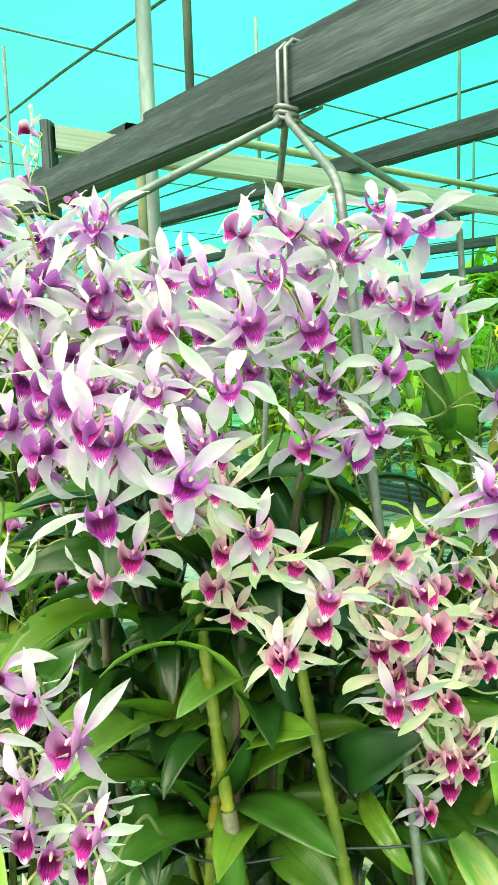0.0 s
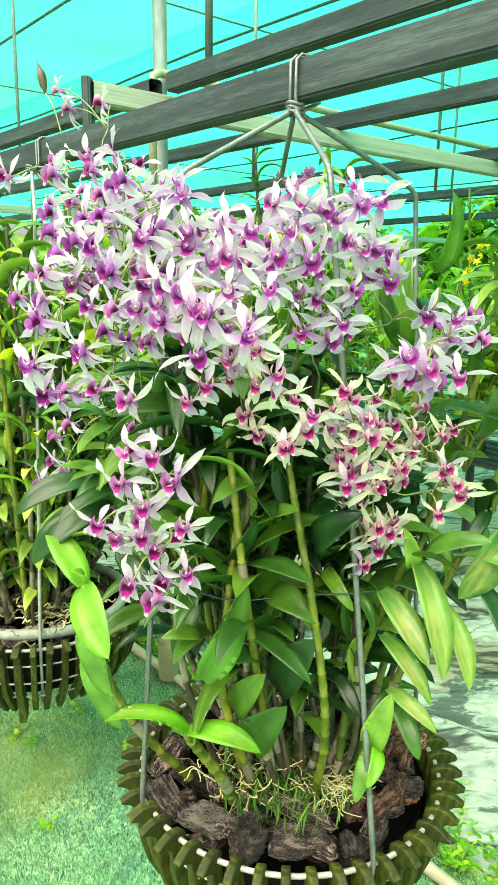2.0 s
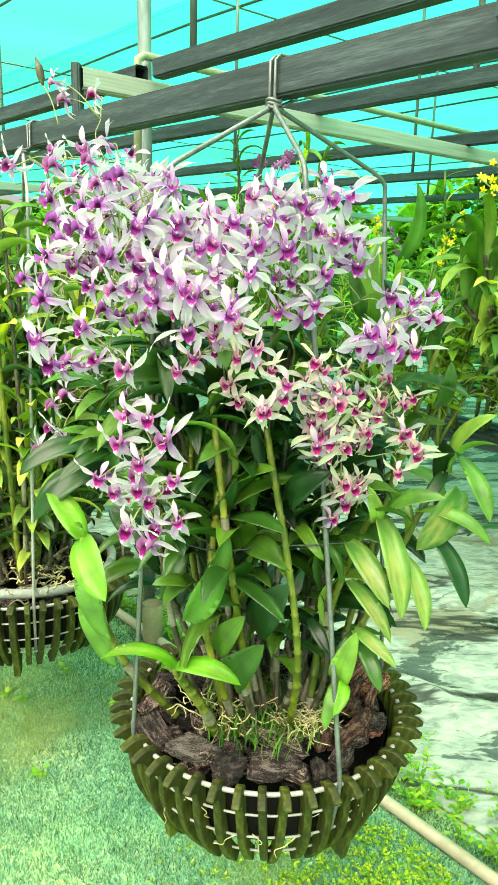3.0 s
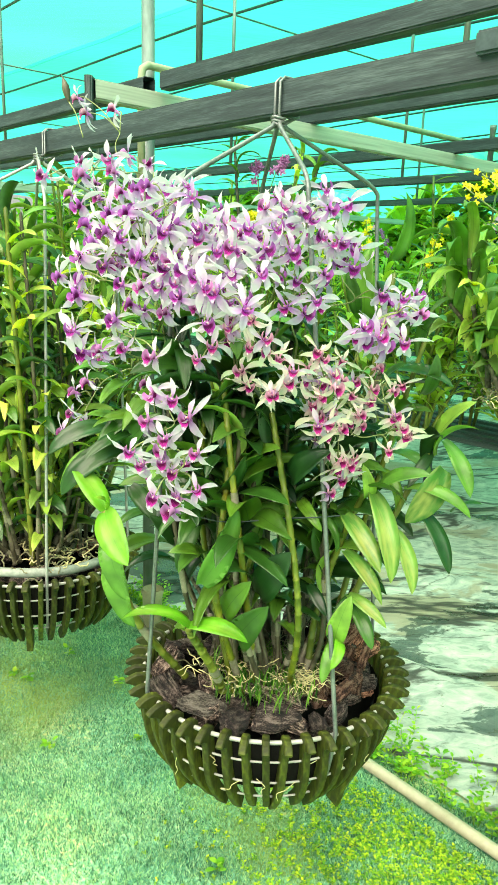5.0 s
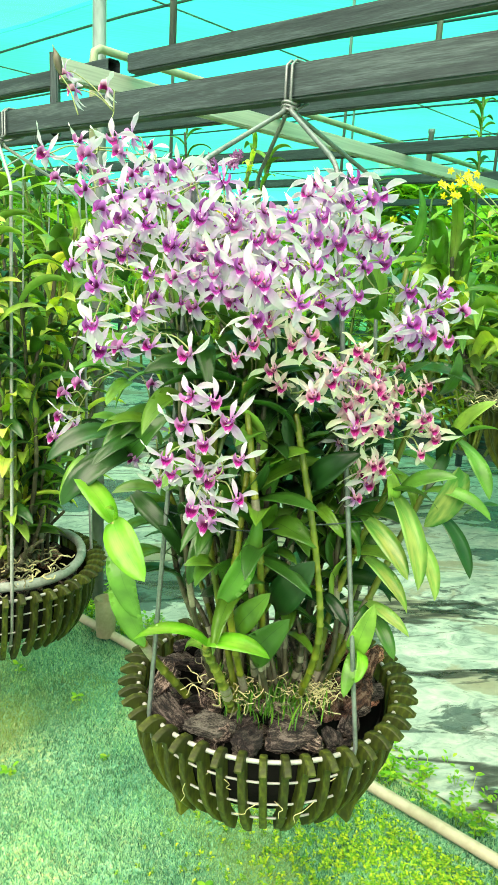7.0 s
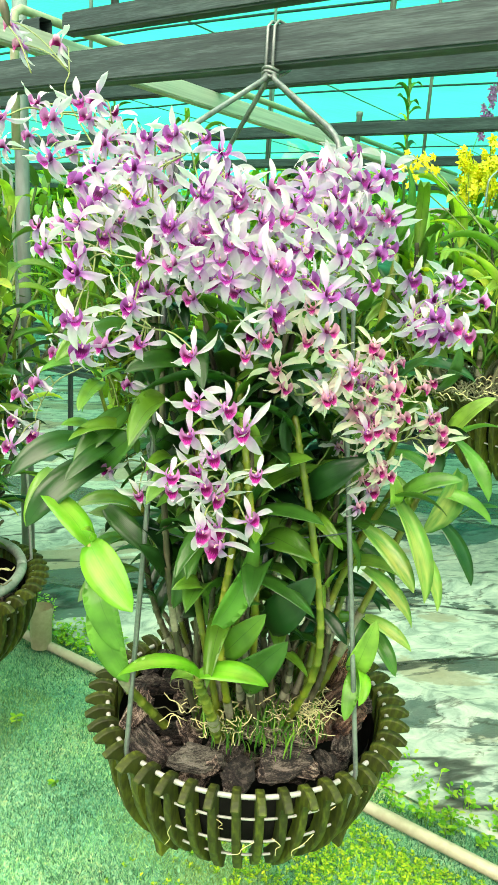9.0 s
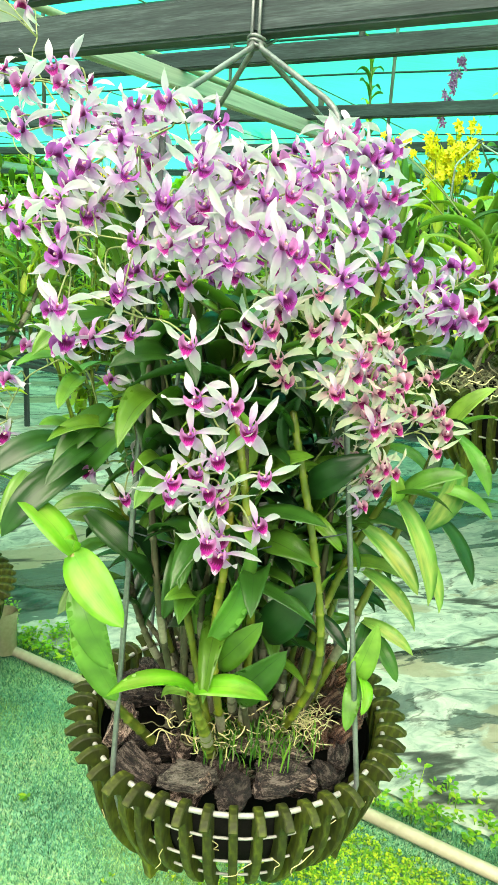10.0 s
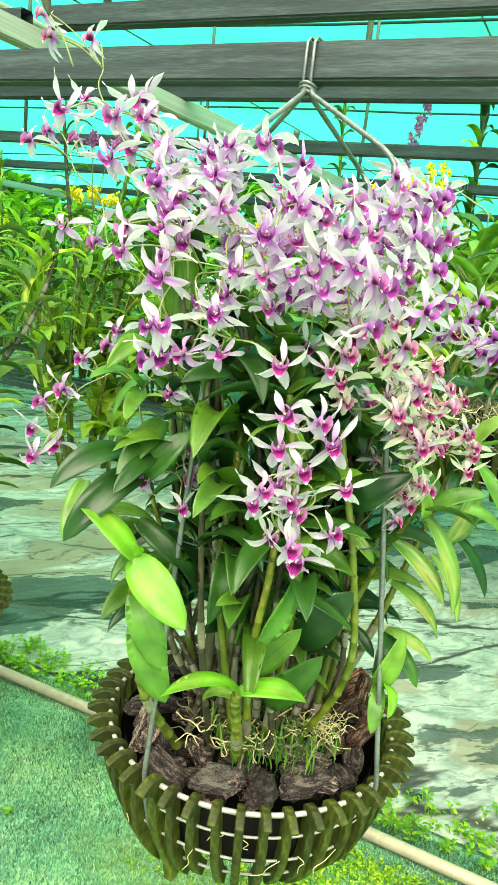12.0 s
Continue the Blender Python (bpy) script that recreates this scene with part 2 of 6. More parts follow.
BARK = bark_material("bark", (0.004, 0.003, 0.003), (0.034, 0.024, 0.018), (0.13, 0.098, 0.076), (0.36, 0.30, 0.25))
BARK_RED = bark_material("red_bark", (0.04, 0.014, 0.008), (0.20, 0.085, 0.05), (0.46, 0.23, 0.14), (0.68, 0.45, 0.32))
BARK_GREY = bark_material("grey_bark", (0.04, 0.035, 0.027), (0.17, 0.155, 0.12), (0.36, 0.33, 0.26), (0.55, 0.52, 0.43))
ROOT = rough_stuff("roots", [(0.3, (0.36, 0.34, 0.12)), (0.7, (0.7, 0.64, 0.36))], 40, 0.7, 0.0, 0.2, 0.001)
ROOT_DARK = rough_stuff("old_roots", [(0.3, (0.06, 0.07, 0.03)), (0.7, (0.22, 0.22, 0.12))], 40, 0.8, 0.0, 0.2, 0.001)
CANE = rough_stuff("cane", [(0.28, (0.035, 0.06, 0.008)), (0.5, (0.10, 0.14, 0.014)), (0.74, (0.30, 0.30, 0.04))], 14, 0.42, 0.0, 0.2, 0.001, (1, 1, 0.5))
CANE_OLD = rough_stuff("old_cane", [(0.25, (0.014, 0.014, 0.007)), (0.5, (0.05, 0.048, 0.024)), (0.75, (0.18, 0.17, 0.10))], 20, 0.6, 0.0, 0.3, 0.001, (1, 1, 0.4))
CANE_BRIGHT = rough_stuff("bright_cane", [(0.3, (0.03, 0.055, 0.005)), (0.46, (0.085, 0.125, 0.009)), (0.58, (0.17, 0.20, 0.015)), (0.74, (0.34, 0.29, 0.03))], 11, 0.4, 0.0, 0.25, 0.001, (1, 1, 0.5))
SHEATH = rough_stuff("papery_sheath", [(0.3, (0.11, 0.11, 0.065)), (0.7, (0.28, 0.27, 0.19))], 30, 0.7, 0.0, 0.2, 0.001)
STEM = rough_stuff("flower_stem", [(0.3, (0.10, 0.15, 0.04)), (0.7, (0.26, 0.3, 0.11))], 40, 0.5, 0.0, 0.1, 0.001)
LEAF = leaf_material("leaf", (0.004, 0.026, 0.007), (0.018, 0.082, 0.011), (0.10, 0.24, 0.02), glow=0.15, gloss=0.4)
LEAF_LIME = leaf_material("young_leaf", (0.075, 0.31, 0.016), (0.105, 0.365, 0.02), (0.16, 0.42, 0.028), glow=0.32, blotch=0.2, gloss=0.4)
LEAF_FRESH = leaf_material("fresh_leaf", (0.09, 0.27, 0.04), (0.14, 0.34, 0.048), (0.25, 0.45, 0.075), glow=0.36, gloss=0.45)
# lighter copy of the fresh leaf, with the neighbours' sunlight put into its colour
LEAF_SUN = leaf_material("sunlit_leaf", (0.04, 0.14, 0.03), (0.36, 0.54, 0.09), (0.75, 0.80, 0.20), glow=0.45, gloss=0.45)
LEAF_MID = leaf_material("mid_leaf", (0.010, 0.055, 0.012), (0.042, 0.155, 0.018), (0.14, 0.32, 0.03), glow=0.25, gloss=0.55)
LEAF_WORN = leaf_material("yellowing_leaf", (0.05, 0.19, 0.03), (0.10, 0.28, 0.045), (0.18, 0.38, 0.07), glow=0.3, blotch=0.6, gloss=0.5)
# colour range lightened and yellowed to hold the sunlight on the plants behind
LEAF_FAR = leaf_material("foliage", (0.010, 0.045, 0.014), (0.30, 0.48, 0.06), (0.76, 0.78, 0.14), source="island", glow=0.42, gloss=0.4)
PETAL_WHITE = petal_material("lilac_petal", (0.51, 0.15, 0.56), (0.59, 0.40, 0.65), (0.585, 0.545, 0.625), (0.545, 0.59, 0.56))
PETAL_LILAC = petal_material("lilac_flushed_petal", (0.49, 0.11, 0.57), (0.57, 0.33, 0.66), (0.58, 0.48, 0.655), (0.54, 0.56, 0.58))
PETAL_CREAM = petal_material("cream_petal", (0.80, 0.28, 0.49), (0.80, 0.57, 0.60), (0.76, 0.70, 0.62), (0.71, 0.73, 0.53))
LIP = lip_material("magenta_lip", (0.06, 0.0, 0.042), (0.20, 0.001, 0.17), (0.42, 0.13, 0.49), (0.80, 0.60, 0.80))
LIP_BRIGHT = lip_material("bright_magenta_lip", (0.08, 0.0, 0.04), (0.27, 0.0, 0.17), (0.58, 0.24, 0.54), (0.86, 0.72, 0.84))
LIP_ROSE = lip_material("rose_lip", (0.11, 0.0, 0.04), (0.34, 0.006, 0.17), (0.76, 0.40, 0.55), (0.9, 0.76, 0.74))
YELLOW = rough_stuff("yellow_petal", [(0.3, (0.75, 0.55, 0.0)), (0.7, (0.95, 0.8, 0.02))], 50, 0.5, 0.0, 0.1, 0.001)
PURPLE = rough_stuff("purple_petal", [(0.3, (0.16, 0.01, 0.12)), (0.5, (0.36, 0.06, 0.28)), (0.7, (0.75, 0.5, 0.66))], 50, 0.5, 0.0, 0.1, 0.001)
MOSS = rough_stuff("mossy_ground", [(0.34, (0.025, 0.12, 0.075)), (0.45, (0.11, 0.34, 0.20)), (0.54, (0.25, 0.50, 0.28)), (0.64, (0.55, 0.58, 0.24))], 2.6, 0.95, 0.0, 1.0, 0.012, None, 40.0, spec=0.1)
TURF = leaf_material("turf", (0.012, 0.08, 0.055), (0.12, 0.39, 0.25), (0.46, 0.74, 0.46), source="island", glow=0.3, patches=1.6)
WEED = leaf_material("weed_leaf", (0.08, 0.3, 0.03), (0.18, 0.48, 0.04), (0.42, 0.62, 0.06), source="island")
NET, NET_DENSE = net_material("shade_net", 0.48, 0.84, (0.74, 0.98, 0.90)), net_material("dense_shade_net", 0.22, 0.70, (0.62, 1, 0.86))


def sheet_material():
    """A worn pale ground sheet: crisp wet patches, brown silt, thin torn creases."""
    m, n, l, b = nodes_of("ground_sheet")

    def layer(scale, stops, stretch, rough, warp=1.2):
        t = noise_tex(n, l, scale, 9, stretch=stretch)
        t.inputs["Roughness"].default_value = rough
        t.inputs["Distortion"].default_value = warp
        r_ = ramp(n, stops)
        l.new(t.outputs[0], r_.inputs[0])
        return r_.outputs[0], t.outputs[0]

    def over(fac, under, top):
        x = n.new("ShaderNodeMix"); x.data_type = "RGBA"
        l.new(fac, x.inputs[0]); l.new(under, x.inputs[6]); x.inputs[7].default_value = (*top, 1)
        return x.outputs[2]

    base, h = layer(11, [(0.3, (0.14, 0.20, 0.17)), (0.48, (0.33, 0.40, 0.34)), (0.66, (0.53, 0.58, 0.48))], (0.8, 1.5, 1), 0.62)
    silt, _ = layer(1.7, [(0.52, (0, 0, 0)), (0.545, (0.75, 0.75, 0.75)), (0.62, (0.9, 0.9, 0.9))], (0.55, 1.5, 1), 0.6, 0.5)
    wet, _ = layer(1.3, [(0.36, (0.9, 0.9, 0.9)), (0.415, (0.85, 0.85, 0.85)), (0.43, (0, 0, 0))], (0.6, 1.7, 1), 0.6, 0.4)
    tear, _ = layer(0.8, [(0.488, (0, 0, 0)), (0.497, (0.95, 0.95, 0.95)), (0.503, (0.95, 0.95, 0.95)), (0.512, (0, 0, 0))], (0.45, 1.8, 1), 0.5, 0.2)
    tear2, _ = layer(1.9, [(0.494, (0, 0, 0)), (0.499, (0.8, 0.8, 0.8)), (0.501, (0.8, 0.8, 0.8)), (0.506, (0, 0, 0))], (0.4, 1.6, 1), 0.5, 0.2)
    col = over(silt, base, (0.27, 0.25, 0.16))
    col = over(wet, col, (0.055, 0.085, 0.075))
    col = over(tear, col, (0.02, 0.024, 0.018))
    col = over(tear2, col, (0.04, 0.045, 0.035))
    speck, _ = layer(16, [(0.60, (0, 0, 0)), (0.66, (0.75, 0.75, 0.75))], (0.8, 1.3, 1), 0.7, 0.6)
    col = over(speck, col, (0.06, 0.075, 0.05))
    l.new(col, b.inputs["Base Color"])
    wr = ramp(n, [(0.0, (0.62, 0.62, 0.62)), (0.8, (0.09, 0.09, 0.09))])
    l.new(wet, wr.inputs[0])
    l.new(wr.outputs[0], b.inputs["Roughness"])
    add_bump(n, l, b, h, 0.5, 0.012)
    return m


SHEET = sheet_material()


# ---- building helpers ----
def U(u, v, z=0.0):
    """The house's own grid: u runs along the cross beams, v along the main beams."""
    return Vector((0.737 * u - 0.676 * v, 0.676 * u + 0.737 * v, z))


U_AXIS, V_AXIS = U(1, 0).normalized(), U(0, 1).normalized()


class Soup:
    """Vertices, faces, uvs and material slots gathered for one mesh."""

    def __init__(self):
        self.v, self.f, self.uv, self.mi = [], [], [], []

    def add(self, verts, faces, uvs=None, mi=0):
        k = len(self.v)
        self.v += [tuple(p) for p in verts]
        for i, face in enumerate(faces):
            self.f.append(tuple(k + j for j in face))
            self.uv.append([uvs[j] for j in face] if uvs else [(0, 0)] * len(face))
            self.mi.append(mi)

    def mesh(self, name, mats, smooth=True):
        me = bpy.data.meshes.new(name)
        me.from_pydata(self.v, [], self.f)
        lay = me.uv_layers.new(name="UVMap")
        flat = [c for face in self.uv for p in face for c in p]
        lay.data.foreach_set("uv", flat)
        for m in (mats if isinstance(mats, (list, tuple)) else [mats]):
            me.materials.append(m)
        me.polygons.foreach_set("material_index", self.mi)
        me.polygons.foreach_set("use_smooth", [smooth] * len(self.f))
        me.update()
        return me


def world_of(ob):
    m = ob.matrix_basis.copy()
    while ob.parent:
        ob = ob.parent
        m = ob.matrix_basis @ m
    return m


def put(name, me, parent=None, m=None, label=""):
    """Links a mesh at the world pose m, under its thing or part."""
    ob = new(name, me)
    m = m or Matrix()
    if parent:
        ob.parent = parent
        ob.matrix_basis = world_of(parent).inverted() @ m
    else:
        ob.matrix_basis = m
    if label:
        ob["label"] = label
    return ob


def thing(name, at, label, category, group="", kind=""):
    ob = new(name)
    ob.empty_display_size = 0.05
    ob.matrix_basis = Matrix.Translation(at)
    return tagged(ob, label, category, group, kind)


def tube(s, pts, radii, n=8, mi=0, cap=True):
    """A swept round bar through pts."""
    pts = [Vector(p) for p in pts]
    if not isinstance(radii, (list, tuple)):
        radii = [radii] * len(pts)
    rings, uvs = [], []
    ref = None
    for i, p in enumerate(pts):
        d = (pts[min(i + 1, len(pts) - 1)] - pts[max(i - 1, 0)]).normalized()
        if ref is None:
            ref = d.orthogonal().normalized()
        ref = (ref - d * ref.dot(d)).normalized()
        o = d.cross(ref)
        for k in range(n):
            a = 2 * math.pi * k / n
            rings.append(p + (ref * math.cos(a) + o * math.sin(a)) * radii[i])
            uvs.append((k / n, i / max(1, len(pts) - 1)))
    faces = []
    for i in range(len(pts) - 1):
        for k in range(n):
            faces.append((i * n + k, i * n + (k + 1) % n, (i + 1) * n + (k + 1) % n, (i + 1) * n + k))
    if cap:
        faces.append(tuple(reversed(range(n))))
        faces.append(tuple(range((len(pts) - 1) * n, len(pts) * n)))
    s.add(rings, faces, uvs, mi)


def curve(ps, n=12):
    """A smooth line through points (Catmull-Rom)."""
    ps = [Vector(p) for p in ps]
    q = [ps[0] * 2 - ps[1]] + ps + [ps[-1] * 2 - ps[-2]]
    out = []
    for i in range(1, len(q) - 2):
        for k in range(n):
            t = k / n
            a, b, c, d = q[i - 1], q[i], q[i + 1], q[i + 2]
            out.append(0.5 * ((2 * b) + (c - a) * t + (2 * a - 5 * b + 4 * c - d) * t * t + (3 * b - a - 3 * c + d) * t ** 3))
    out.append(q[-2])
    return out


def bar_mesh(name, length, w, h, mat_, bevel=0.004):
    """A rectangular hollow section lying along x, open at both ends."""
    bm = bmesh.new()
    r = bmesh.ops.create_cube(bm, size=1)
    bmesh.ops.scale(bm, vec=(length, w, h), verts=bm.verts)
    edges = [e for e in bm.edges if abs(e.verts[0].co.x - e.verts[1].co.x) > 0.1 * length]
    bmesh.ops.bevel(bm, geom=edges, offset=bevel, segments=3, affect="EDGES")
    ends = [f for f in bm.faces if abs(f.normal.x) > 0.9]
    bmesh.ops.inset_individual(bm, faces=ends, thickness=0.003)
    for f in ends:
        sx = 1 if f.normal.x > 0 else -1
        for v_ in f.verts:
            v_.co.x -= sx * min(0.15, length * 0.3)
    me = bpy.data.meshes.new(name)
    bm.to_mesh(me)
    bm.free()
    me.materials.append(mat_)
    return me


def along(a, b, roll=0.0):
    """A pose with x from a to b, at the middle."""
    a, b = Vector(a), Vector(b)
    x = (b - a).normalized()
    z = Vector((0, 0, 1)) if abs(x.z) < 0.9 else Vector((1, 0, 0))
    y = z.cross(x).normalized()
    z = x.cross(y)
    return Matrix.Translation((a + b) / 2) @ Matrix((x, y, z)).transposed().to_4x4() @ Matrix.Rotation(roll, 4, "X")


def bar(name, a, b, w, h, mat_, label, category="beam", kind="structure"):
    L = (Vector(b) - Vector(a)).length
    return tagged(put(name, bar_mesh(name, L, w, h, mat_), None, along(a, b)), label, category, "", kind)


def pole(name, pts, r, mat_, label, category="pole", kind="structure", n=12):
    s = Soup()
    tube(s, pts, r, n)
    return tagged(put(name, s.mesh(name, mat_)), label, category, "", kind)


# ---- ground ----
def ground_patch(name, u0, u1, v0, v1, step, mat_, height):
    s = Soup()
    nu, nv = max(1, int((u1 - u0) / step)), max(1, int((v1 - v0) / step))
    vs = []
    for i in range(nu + 1):
        for j in range(nv + 1):
            u, v = u0 + (u1 - u0) * i / nu, v0 + (v1 - v0) * j / nv
            vs.append(U(u, v, height(u, v)))
    fs = [(i * (nv + 1) + j, (i + 1) * (nv + 1) + j, (i + 1) * (nv + 1) + j + 1, i * (nv + 1) + j + 1) for i in range(nu) for j in range(nv)]
    s.add(vs, fs)
    return put(name, s.mesh(name, mat_))


def moss_height(u, v):
    return 0.008 * noise.noise((u * 3, v * 3, 0)) + 0.004 * noise.noise((u * 11, v * 11, 2))


def sheet_height(u, v):
    a = noise.noise((u * 1.3, v * 0.7, 5))
    fold = max(0, 0.12 - abs(noise.noise((u * 1.1 + 0.3 * v, v * 0.35, 9)))) * 0.35
    return 0.012 + 0.014 * a + fold + 0.006 * noise.noise((u * 5, v * 5, 3))


far_s = Soup()
far_s.add([(-900, -900, -0.03), (900, -900, -0.03), (900, 900, -0.03), (-900, 900, -0.03)], [(0, 1, 2, 3)])
tagged(put("ground", far_s.mesh("ground", MOSS)), "flat green mossy ground of the nursery", "ground", "", "structure")
tagged(ground_patch("ground_near", -3.0, 1.3, -3.5, 5.5, 0.06, MOSS, moss_height), "damp blue-green mossy ground with thin turf", "ground", "", "structure")
tagged(ground_patch("ground_sheet", 1.22, 9.0, -5.0, 9.0, 0.07, SHEET, sheet_height), "worn pale plastic ground sheet, creased and wet", "ground sheet", "", "structure")


# ---- steel frame of the shade house ----
Z1 = 1.71
bar("beam_main", U(0.58, -2.2, 1.7385), U(0.58, 4.5, 1.7385), 0.04, 0.057, STEEL, "weathered grey steel box beam that carries the hanging baskets", "beam")
for nm, u in (("beam_second", 0.87), ("beam_third", 1.5), ("beam_fourth", 2.35), ("beam_fifth", 3.3), ("beam_sixth", 4.6)):
    bar(nm, U(u, -6 if u > 1 else -2.2, 1.923), U(u, 1.36 if u < 1 else 6.5, 1.923), 0.04, 0.046, STEEL, "grey galvanised box beam across the shade house", "beam")
bar("beam_second_far", U(0.87, 1.44, 1.923), U(0.87, 6.5, 1.923), 0.04, 0.046, STEEL, "grey galvanised box beam across the shade house", "beam")
bar("cross_beam", U(0.66, 1.4, 1.874), U(6.5, 1.4, 1.874), 0.04, 0.05, STEEL_PALE, "pale weathered cross beam under the long beams", "beam")
bar("cross_beam_far", U(0.6, 4.6, 1.874), U(6.5, 4.6, 1.874), 0.04, 0.05, STEEL_PALE, "pale weathered cross beam under the long beams", "beam")
bar("beam_hanger", U(0.655, 1.4, 1.72), U(0.655, 1.4, 1.905), 0.05, 0.02, STEEL, "short dark steel hanger plate joining two beams", "bracket")
pole("post", [U(1.238, 1.986, -0.02), U(1.238, 1.986, 3.0)], 0.024, STEEL_TUBE, "round grey steel post from ground to roof", "post")
pole("conduit", [U(1.17, 1.93, 1.7), U(1.17, 1.93, 2.06), U(1.175, 1.93, 2.095), U(1.20, 1.932, 2.11), U(1.25, 1.935, 2.11), U(5.5, 2.02, 2.11)], 0.014, PIPE_PALE, "pale plastic conduit bent at the post", "pipe")
for u, v, z0 in ((0.87, 1.21, 1.945), (1.5, 0.82, 1.945), (2.35, 2.82, 1.945), (3.3, 2.37, 1.945), (3.3, 1.42, 1.945), (1.5, 3.8, 1.945), (4.6, 3.2, 1.945)):
    pole("dropper", [U(u, v, z0), U(u, v, 2.98)], 0.009, STEEL_TUBE, "thin steel dropper between beam and roof", "post", n=8)
for u in (0.8, 1.9, 3.0, 4.1, 5.2, 6.4, 8.0, 10.0, 12.0):
    pole("roof_wire", [U(u, v, 2.97 - 0.02 * math.sin(v * 1.2)) for v in range(-8, 16)], 0.009, WIRE_DARK, "dark wire under the roof net", "wire", n=6)
for v in (-3.9, -1.4, 1.1, 3.6, 6.1, 8.6, 11.1):
    pole("roof_wire", [U(u, v, 2.985) for u in range(0, 14)], 0.006, STEEL_TUBE, "thin roof wire under the net", "wire", n=6)


pole("short_pipe", [U(3.3, 1.8, 1.94), U(3.3, 1.8, 2.15), U(3.3, 1.8, 2.155), U(3.3, 1.8, 2.175)], [0.015, 0.015, 0.018, 0.018], STEEL_TUBE, "short capped pipe standing on a beam", "pipe")
bar("beam_plate", U(0.554, 0.17, 1.757), U(0.554, -0.35, 1.757), 0.014, 0.032, WIRE_DARK, "dark steel plate bolted to the main beam", "bracket")


def net(name, u0, u1, v0, v1, z, mat_):
    s = Soup()
    nu, nv = 40, 48
    vs = []
    for i in range(nu + 1):
        for j in range(nv + 1):
            u, v = u0 + (u1 - u0) * i / nu, v0 + (v1 - v0) * j / nv
            vs.append(U(u, v, z + 0.03 * math.sin(u * 2.8) + 0.03 * noise.noise((u * 0.8, v * 0.8, 1))))
    fs = [(i * (nv + 1) + j, (i + 1) * (nv + 1) + j, (i + 1) * (nv + 1) + j + 1, i * (nv + 1) + j + 1) for i in range(nu) for j in range(nv)]
    s.add(vs, fs)
    return tagged(put(name, s.mesh(name, mat_)), "taut blue-green shade net roof, glowing with daylight", "shade net", "", "structure")


net("ceiling", 0.1, 2.9, -12, 22, 3.03, NET)
net("ceiling_far", 2.88, 22.0, -12, 22, 3.05, NET_DENSE)

# water pipe on the ground
pole("ground_pipe", [U(1.10 + 0.02 * math.sin(v * 1.1), v, 0.020) for v in np.linspace(-3, 6, 40)], 0.017, PIPE_PALE, "pale plastic water pipe lying on the ground", "pipe")


# ---- hanging baskets ----
def slat_mesh(name, foot=False):
    """One wooden fin of the basket, in the plane x (out) and z: a rounded back running out to a point, then curving in like a bowl."""
    top = [(-0.006, -0.006), (0.002, 0.001), (0.012, 0.004), (0.024, 0.004), (0.035, 0.000), (0.047, -0.008)]
    under = [(0.045, -0.013), (0.031, -0.018), (0.022, -0.026), (0.017, -0.043), (0.016, -0.068), (0.010, -0.098), (0.0, -0.127), (-0.017, -0.158), (-0.038, -0.186), (-0.058, -0.206)]
    inner = [(-0.078, -0.192), (-0.060, -0.172), (-0.038, -0.144), (-0.021, -0.112), (-0.011, -0.08), (-0.008, -0.04)]
    if foot:
        under[-3:] = [(-0.014, -0.158), (-0.028, -0.190), (-0.034, -0.224)]
        inner[:2] = [(-0.060, -0.214), (-0.062, -0.174)]
    h = 0.0068 if not foot else 0.0088
    s = Soup()
    ring = top + under + inner
    n = len(ring)
    vs, fs = [], []
    # two bevelled flanks
    for y, k in ((-h, 0.0018), (-h + 0.0018, 0.0), (h - 0.0018, 0.0), (h, 0.0018)):
        for q, (x, z) in enumerate(ring):
            nx, nz = ring[(q + 1) % n][1] - ring[q - 1][1], ring[q - 1][0] - ring[(q + 1) % n][0]
            d = math.hypot(nx, nz) or 1
            vs.append((x + nx / d * k, y, z + nz / d * k))
    for r in range(3):
        fs += [(r * n + q, (r + 1) * n + q, (r + 1) * n + (q + 1) % n, r * n + (q + 1) % n) for q in range(n)]
    m_ = len(top)
    # the flanks are filled in strips between the outer and the inner edge
    for o, flip in ((0, False), (3 * n, True)):
        back = list(range(n - 1, m_ + len(under) - 1, -1))
        head = tuple(o + q for q in list(range(0, m_ + 4)) + [n - 1])
        fs.append(tuple(reversed(head)) if flip else head)
        lo = list(range(m_ + 3, m_ + len(under)))
        for q in range(len(lo) - 1):
            a, b = back[min(q, len(back) - 1)], back[min(q + 1, len(back) - 1)]
            f = (o + lo[q], o + lo[q + 1], o + b, o + a) if a != b else (o + lo[q], o + lo[q + 1], o + a)
            fs.append(tuple(reversed(f)) if flip else f)
    s.add(vs, fs)
    return s.mesh(name, SLAT, smooth=False)


def ring_mesh(name, r, z, t, mat_):
    s = Soup()
    n, k = 72, 8
    vs, fs = [], []
    for i in range(n):
        a = 2 * math.pi * i / n
        for j in range(k):
            b = 2 * math.pi * j / k
            vs.append(((r + t * math.cos(b)) * math.cos(a), (r + t * math.cos(b)) * math.sin(a), z + t * math.sin(b)))
    for i in range(n):
        for j in range(k):
            fs.append((i * k + j, ((i + 1) % n) * k + j, ((i + 1) % n) * k + (j + 1) % k, i * k + (j + 1) % k))
    s.add(vs, fs)
    return s.mesh(name, mat_)


